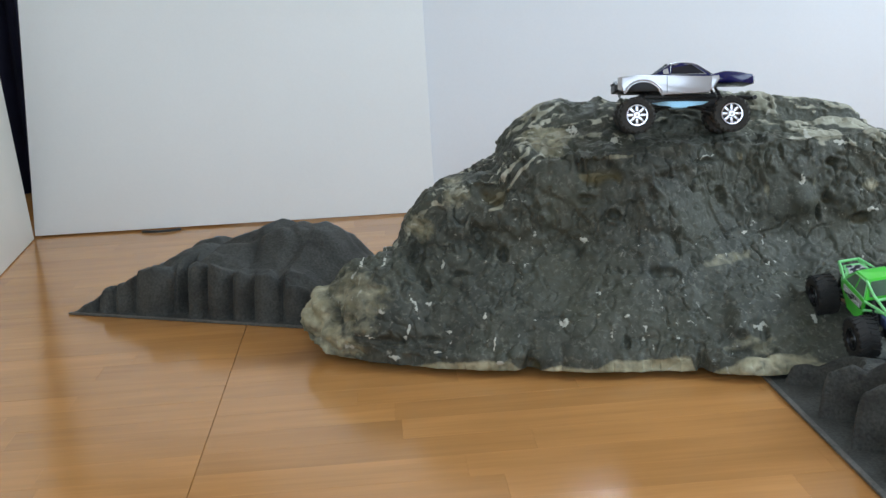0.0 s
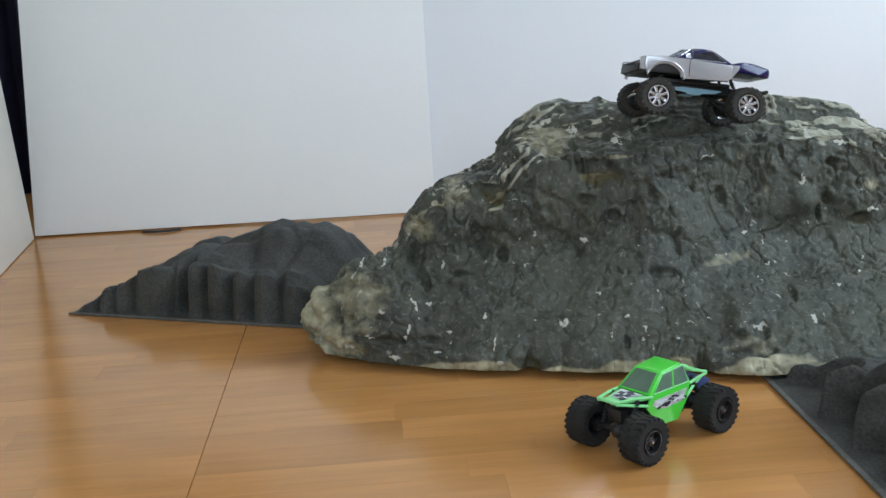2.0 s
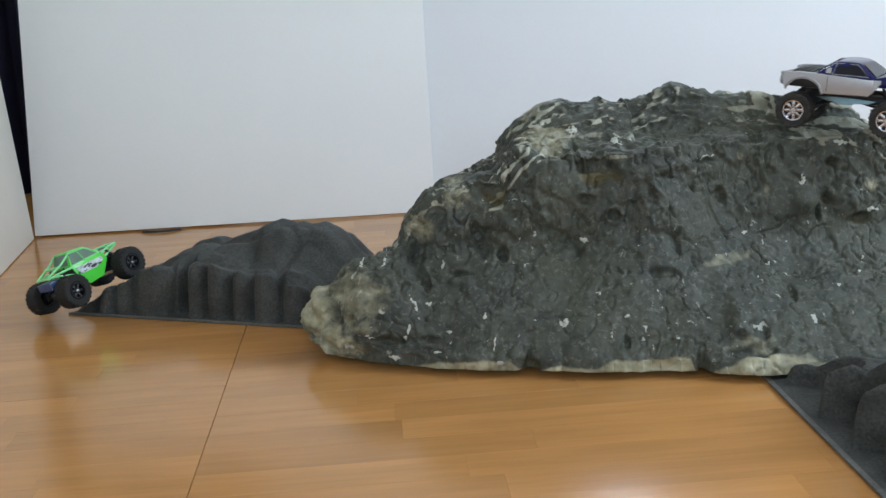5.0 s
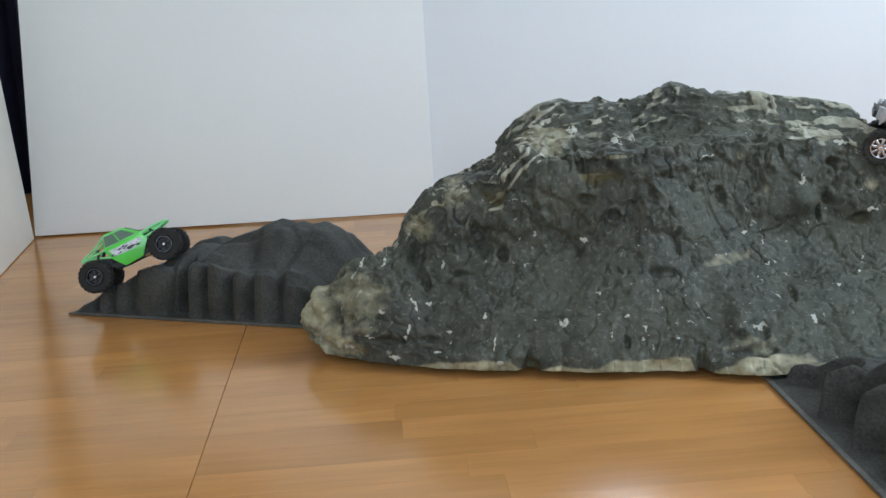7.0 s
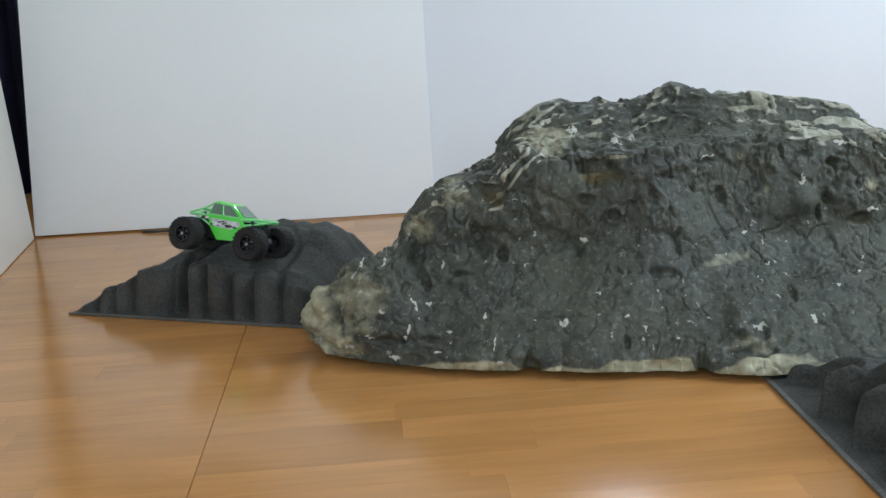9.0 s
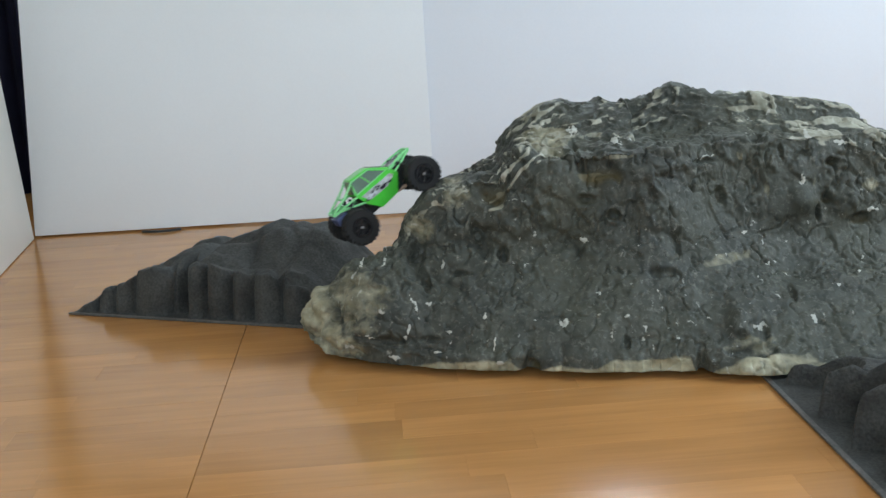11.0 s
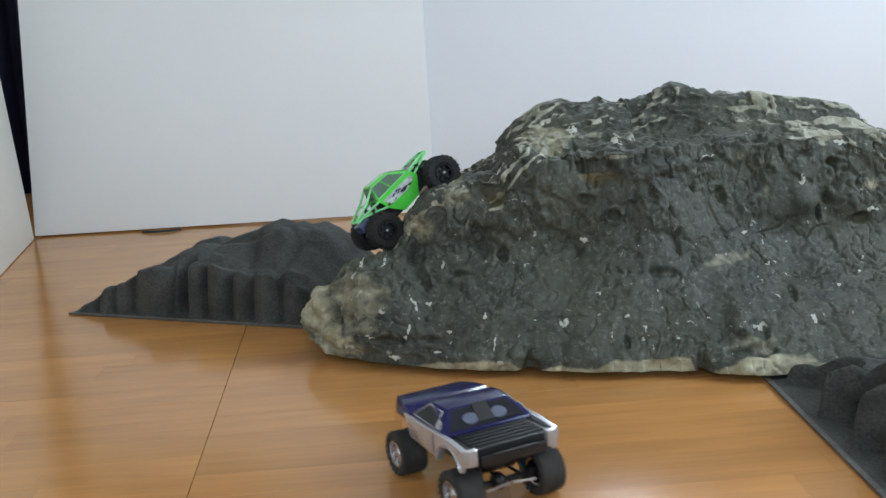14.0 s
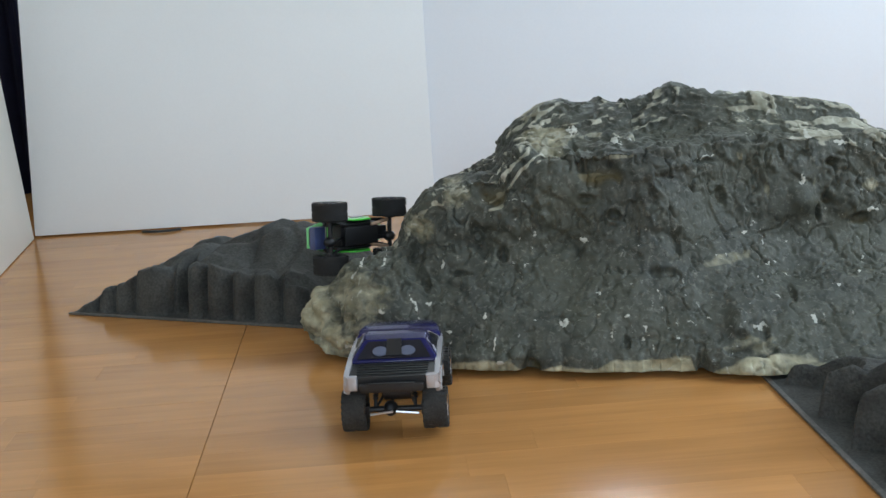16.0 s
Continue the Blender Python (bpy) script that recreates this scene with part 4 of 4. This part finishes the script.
    part("roof_stripe", plate(BM(), [(-0.02, 0.008, 0.1098), (-0.02, -0.008, 0.1098), (-0.043, -0.009, 0.0922), (-0.043, 0.009, 0.0922)], 0.0008), BLACK, cab, "black stripe on the rear slope")
    bonnet = part("bonnet", hull(BM(), both([(0.038, 0.0495, 0.086), (0.038, 0.0495, 0.072), (0.060, 0.047, 0.0925), (0.078, 0.043, 0.0915), (0.104, 0.038, 0.0865), (0.106, 0.036, 0.070), (0.085, 0.048, 0.072), (0.06, 0.051, 0.078)]), 0.0022), BLUE, car, "metallic blue bonnet and front wings")
    for s in (1, -1):
        part("headlight", plate(BM(), [(0.1056, s * 0.034, 0.0835), (0.1056, s * 0.018, 0.0835), (0.1056, s * 0.018, 0.0755), (0.1056, s * 0.034, 0.0755)], 0.0012), LENS, bonnet, "clear headlight")
        part("wing", hull(BM(), [(0.036, s * 0.0505, 0.084), (0.036, s * 0.0505, 0.057), (0.041, s * 0.0515, 0.06), (0.052, s * 0.0515, 0.078), (0.052, s * 0.0515, 0.085), (0.036, s * 0.0465, 0.084), (0.036, s * 0.0465, 0.057), (0.052, s * 0.0465, 0.085), (0.052, s * 0.0465, 0.078)], 0.0008), SILVER, car, "silver lower front wing")
    part("grille", plate(BM(), [(0.1056, 0.016, 0.0835), (0.1056, -0.016, 0.0835), (0.1056, -0.016, 0.0755), (0.1056, 0.016, 0.0755)], 0.001), BLACK, bonnet, "black grille")
    bm = tube(BM(), [(0.104, -0.028, 0.05), (0.106, 0.0, 0.05), (0.104, 0.028, 0.05)], 0.003, 8)
    tube(bm, [(0.104, -0.014, 0.05), (0.08, -0.014, 0.052)], 0.0022, 8)
    tube(bm, [(0.104, 0.014, 0.05), (0.08, 0.014, 0.052)], 0.0022, 8)
    part("front_bumper", bm, BLACK, car, "black front bumper bar")
    part("seats", box(BM(), (-0.005, 0, 0.0805), (0.03, 0.06, 0.006), 0.001), RED, car, "dark red interior")
    for s in (1, -1):
        part("tie_rod", tube(BM(), [(-0.084, s * 0.002, 0.03), (-0.084, s * 0.03, 0.027)], 0.0016, 7), STEEL, car, "bright steel tie rod")
    # the shell sits low over the chassis and is short behind the cab
    for ob in car.children_recursive:
        if ob.type == "MESH" and ob.parent not in wheels and ob.name.split(".")[0] not in ("axle", "link", "shock", "chassis_plate", "chassis", "motor", "front_bumper", "tie_rod"):
            for v in ob.data.vertices:
                v.co.z = 0.815 * v.co.z + 0.0112
                v.co.y *= 1.12
                v.co.x *= 0.95
                if v.co.x < -0.03:
                    v.co.x = -0.03 + (v.co.x + 0.03) * 0.87
    return car, wheels


crawler_car, crawler_wheels = crawler()
truck_car, truck_wheels = truck()


# ---------------------------------------------------------------- floor strips
def floor():
    """Strips of laminate along x, each row cut into blocks; one long joint runs to the back."""
    ground = tagged(new("floor"), "glossy oak-look laminate strip floor", "floor", kind="structure")
    rnd = random.Random(7)
    w = 0.0635
    meshes = {}

    def strip_mesh(length):
        if length not in meshes:
            bm = box(BM(), (0, 0, -0.0058), (length, w - 0.0002, 0.0116))
            top = [e for e in bm.edges if all(v.co.z > -0.001 for v in e.verts)]
            bmesh.ops.bevel(bm, geom=top, offset=0.00015, segments=1, affect="EDGES")
            me = bpy.data.meshes.new("floor_strip")
            bm.to_mesh(me)
            bm.free()
            me.materials.append(LAMINATE)
            meshes[length] = me
        return meshes[length]

    known = {0: -0.082, -1: 0.077, -3: 0.03}
    rest = BM()
    for row in range(-58, 37):
        y = 1.361 + w * (row + 0.5)
        near = 1.05 < y < 2.80
        cut = -0.33
        slip = round(0.045 * (1.768 - y), 3)
        ends = [-1.58 - slip, cut, 2.33 - slip]
        x = cut
        start = known.get(row, None)
        x = start if start is not None else round(cut + rnd.uniform(0.12, 0.42), 2)
        while x < 2.2:
            ends.append(x)
            x = round(x + rnd.choice((0.3, 0.36, 0.42, 0.48)), 3)
        x = round(cut - rnd.uniform(0.15, 0.4), 2)
        while x > -1.45:
            ends.append(x)
            x = round(x - rnd.choice((0.3, 0.36, 0.42)), 3)
        ends = sorted(set(ends))
        for a, b in zip(ends, ends[1:]):
            gap = 0.0011 if abs(a - cut) < 1e-6 else 0.0002
            a2 = a + gap
            if near and b > -1.1 and a < 0.75:
                ob = new("floor_strip", strip_mesh(round(b - a2, 3)))
                ob.location = ((a2 + b) / 2, y, -0.0002 * rnd.random())
                ob.parent = ground
            else:
                box(rest, ((a2 + b) / 2, y, -0.0058), (b - a2, w - 0.0002, 0.0116))
    pivot = Matrix.Translation((-0.33, 1.768, 0))
    ground.matrix_world = pivot @ pose(0, 0, 0, 0, 0, 2.58) @ pivot.inverted()
    ob = part("floor_strips_beyond", rest, LAMINATE, ground)
    ob["kind"] = "stuff"


floor()


# ---------------------------------------------------------------- movement
def motions():
    # seconds, place, roll, pitch and heading
    crawler_rows = [
        (0.00, 0.5683, 1.5173, 0.0552, -5, -10, 94),
        (0.20, 0.5538, 1.5359, 0.0545, 2, -14, 97),
        (0.60, 0.5371, 1.6093, 0.1049, -13, -36, 108),
        (0.80, 0.4666, 1.6279, 0.1248, -24, -25, 137),
        (1.00, 0.3480, 1.6086, 0.1537, -62, -14, 163),
        (1.10, 0.3132, 1.5787, 0.1423, -109, -17, 171),
        (1.20, 0.2783, 1.5488, 0.1309, -156, -19, 179),
        (1.30, 0.2372, 1.4369, 0.0879, -234, -7, 193),
        (1.40, 0.1960, 1.3250, 0.0450, -312, 6, 207),
        (1.50, 0.2260, 1.3450, 0.0180, -360, 15, 220),
        (1.60, 0.2348, 1.3385, -0.0001, -360, 0, 216),
        (2.00, 0.2378, 1.3304, -0.0001, -360, -0, 219),
        (2.50, 0.1426, 1.3066, 0.0000, -360, 0, 197),
        (2.70, 0.0176, 1.3212, 0.0001, -360, -0, 169),
        (3.00, -0.1407, 1.4086, 0.0001, -360, -0, 152),
        (3.20, -0.2830, 1.5328, 0.0000, -360, 0, 139),
        (3.50, -0.4648, 1.6844, 0.0000, -360, 0, 140),
        (3.70, -0.5776, 1.7834, -0.0001, -360, 0, 138),
        (3.80, -0.6136, 1.8193, -0.0001, -360, 0, 125),
        (4.00, -0.6700, 2.0600, 0.0060, -360, -12, 103),
        (4.20, -0.6300, 2.0550, 0.0260, -378, -3, 64),
        (6.30, -0.6156, 2.0216, 0.0459, -366, -15, 50),
        (6.50, -0.5634, 2.0405, 0.0603, -369, -24, 4),
        (7.00, -0.5296, 2.0284, 0.0694, -373, -21, 8),
        (7.50, -0.4822, 2.0191, 0.0820, -361, -13, -6),
        (8.00, -0.4347, 2.0097, 0.0946, -349, -5, -20),
        (8.50, -0.3939, 1.9993, 0.0985, -364, 2, -23),
        (9.00, -0.3667, 1.9924, 0.1020, -374, 6, -26),
        (9.90, -0.2700, 1.9550, 0.1280, -360, -4, -4),
        (10.70, -0.1500, 1.9000, 0.1550, -360, -20, 12),
        (11.30, -0.0249, 1.8541, 0.2002, -377, -41, 33),
        (11.50, -0.0211, 1.8534, 0.1988, -377, -42, 32),
        (12.00, -0.0207, 1.8533, 0.1997, -377, -43, 31),
        (12.50, -0.0701, 1.8486, 0.1664, -378, -21, 32),
        (13.00, -0.0654, 1.8487, 0.1702, -379, -22, 32),
        (13.50, -0.0275, 1.8532, 0.1777, -382, -36, 28),
        (14.00, -0.0384, 1.8534, 0.1784, -376, -35, 30),
        (14.20, -0.0893, 1.8516, 0.1633, -372, -27, 19),
        (14.50, -0.1249, 1.8444, 0.1288, -356, -16, -1),
        (15.00, -0.1356, 1.8425, 0.1259, -371, -16, 2),
        (15.20, -0.1324, 1.8415, 0.1369, -386, -20, 19),
        (15.40, -0.1400, 1.8600, 0.1380, -418, -22, 34),
        (15.60, -0.1355, 1.8547, 0.1505, -451, -11, 68),
        (15.80, -0.1280, 1.9550, 0.1280, -452, -2, 56),
        (16.00, -0.1108, 1.8533, 0.1509, -453, 7, 46),
    ]
    truck_rows = [
        (0.00, 0.3556, 1.7247, 0.3043, -9, 2, -5),
        (0.50, 0.3589, 1.7255, 0.3051, -9, 2, -4),
        (1.00, 0.3635, 1.7263, 0.3105, -9, 5, 2),
        (1.50, 0.3685, 1.7255, 0.3185, -9, 8, 5),
        (2.00, 0.3680, 1.7254, 0.3225, -9, 10, 5),
        (2.50, 0.3700, 1.7258, 0.3230, -8, 8, 7),
        (3.00, 0.4263, 1.7434, 0.3196, -1, 5, 2),
        (3.50, 0.4762, 1.7445, 0.3150, -2, 0, -28),
        (4.00, 0.5118, 1.7433, 0.3126, 1, 3, -35),
        (4.20, 0.5245, 1.7426, 0.3093, 0, 3, -36),
        (6.30, 0.7175, 1.7551, 0.2410, -0, 18, -20),
        (6.50, 0.7127, 1.7551, 0.2284, -0, 20, -20),
        (7.00, 0.7167, 1.7551, 0.2149, -0, 24, -20),
        (7.40, 0.7576, 1.7552, 0.1843, -0, 24, -20),
        (8.20, 1.0000, 1.7200, 0.1000, 0, 26, -40),
        (8.80, 1.2000, 1.5500, 0.0000, 0, 8, -75),
        (9.60, 1.1500, 1.1500, 0.0000, 0, 0, -120),
        (10.60, 0.9500, 0.8000, 0.0000, 0, 0, -165),
        (11.80, 0.6000, 0.7000, 0.0000, 0, 0, -205),
        (12.80, 0.3000, 0.8200, 0.0000, 0, 0, -228),
        (13.30, 0.1489, 0.9979, -0.0000, -0, -0, -233),
        (13.50, 0.1120, 1.0360, 0.0000, 0, 0, -235),
        (13.70, 0.0717, 1.1396, -0.0000, -0, 0, -239),
        (14.00, 0.0183, 1.2353, 0.0001, 0, 0, -243),
        (14.20, -0.0120, 1.3020, 0.0000, 0, 0, -244),
        (14.50, -0.0521, 1.3940, 0.0000, -0, 0, -250),
        (14.70, -0.0590, 1.4057, -0.0000, 0, -0, -253),
        (15.00, -0.0593, 1.4112, 0.0000, 0, -0, -252),
        (15.30, -0.0696, 1.4608, 0.0064, 0, -6, -267),
        (15.70, -0.0678, 1.4602, 0.0072, 0, -6, -268),
        (16.00, -0.0674, 1.4558, 0.0113, 0, -3, -273),
    ]
    for car, wheels, radius, rows in ((crawler_car, crawler_wheels, 0.0285, crawler_rows), (truck_car, truck_wheels, 0.026, truck_rows)):
        walk(car, [(t, pose(*p)) for t, *p in rows])
        # the wheels roll with the way that the car goes along its heading
        spin, a = [(rows[0][0], 0.0)], 0.0
        for r0, r1 in zip(rows, rows[1:]):
            ahead = pose(*r0[1:]).to_3x3() @ Vector((1, 0, 0))
            way = (Vector(r1[1:4]) - Vector(r0[1:4])).dot(ahead) / radius
            steps = max(1, math.ceil(abs(way) / 1.2))
            for k in range(1, steps + 1):
                t = r0[0] + (r1[0] - r0[0]) * k / steps
                if frame(t) > frame(spin[-1][0]):
                    spin.append((t, a + way * k / steps))
            a += way
        for hub in wheels:
            at = hub.location.copy()
            walk(hub, [(t, Matrix.Translation(at) @ Matrix.Rotation(ang, 4, "Y")) for t, ang in spin])


motions()
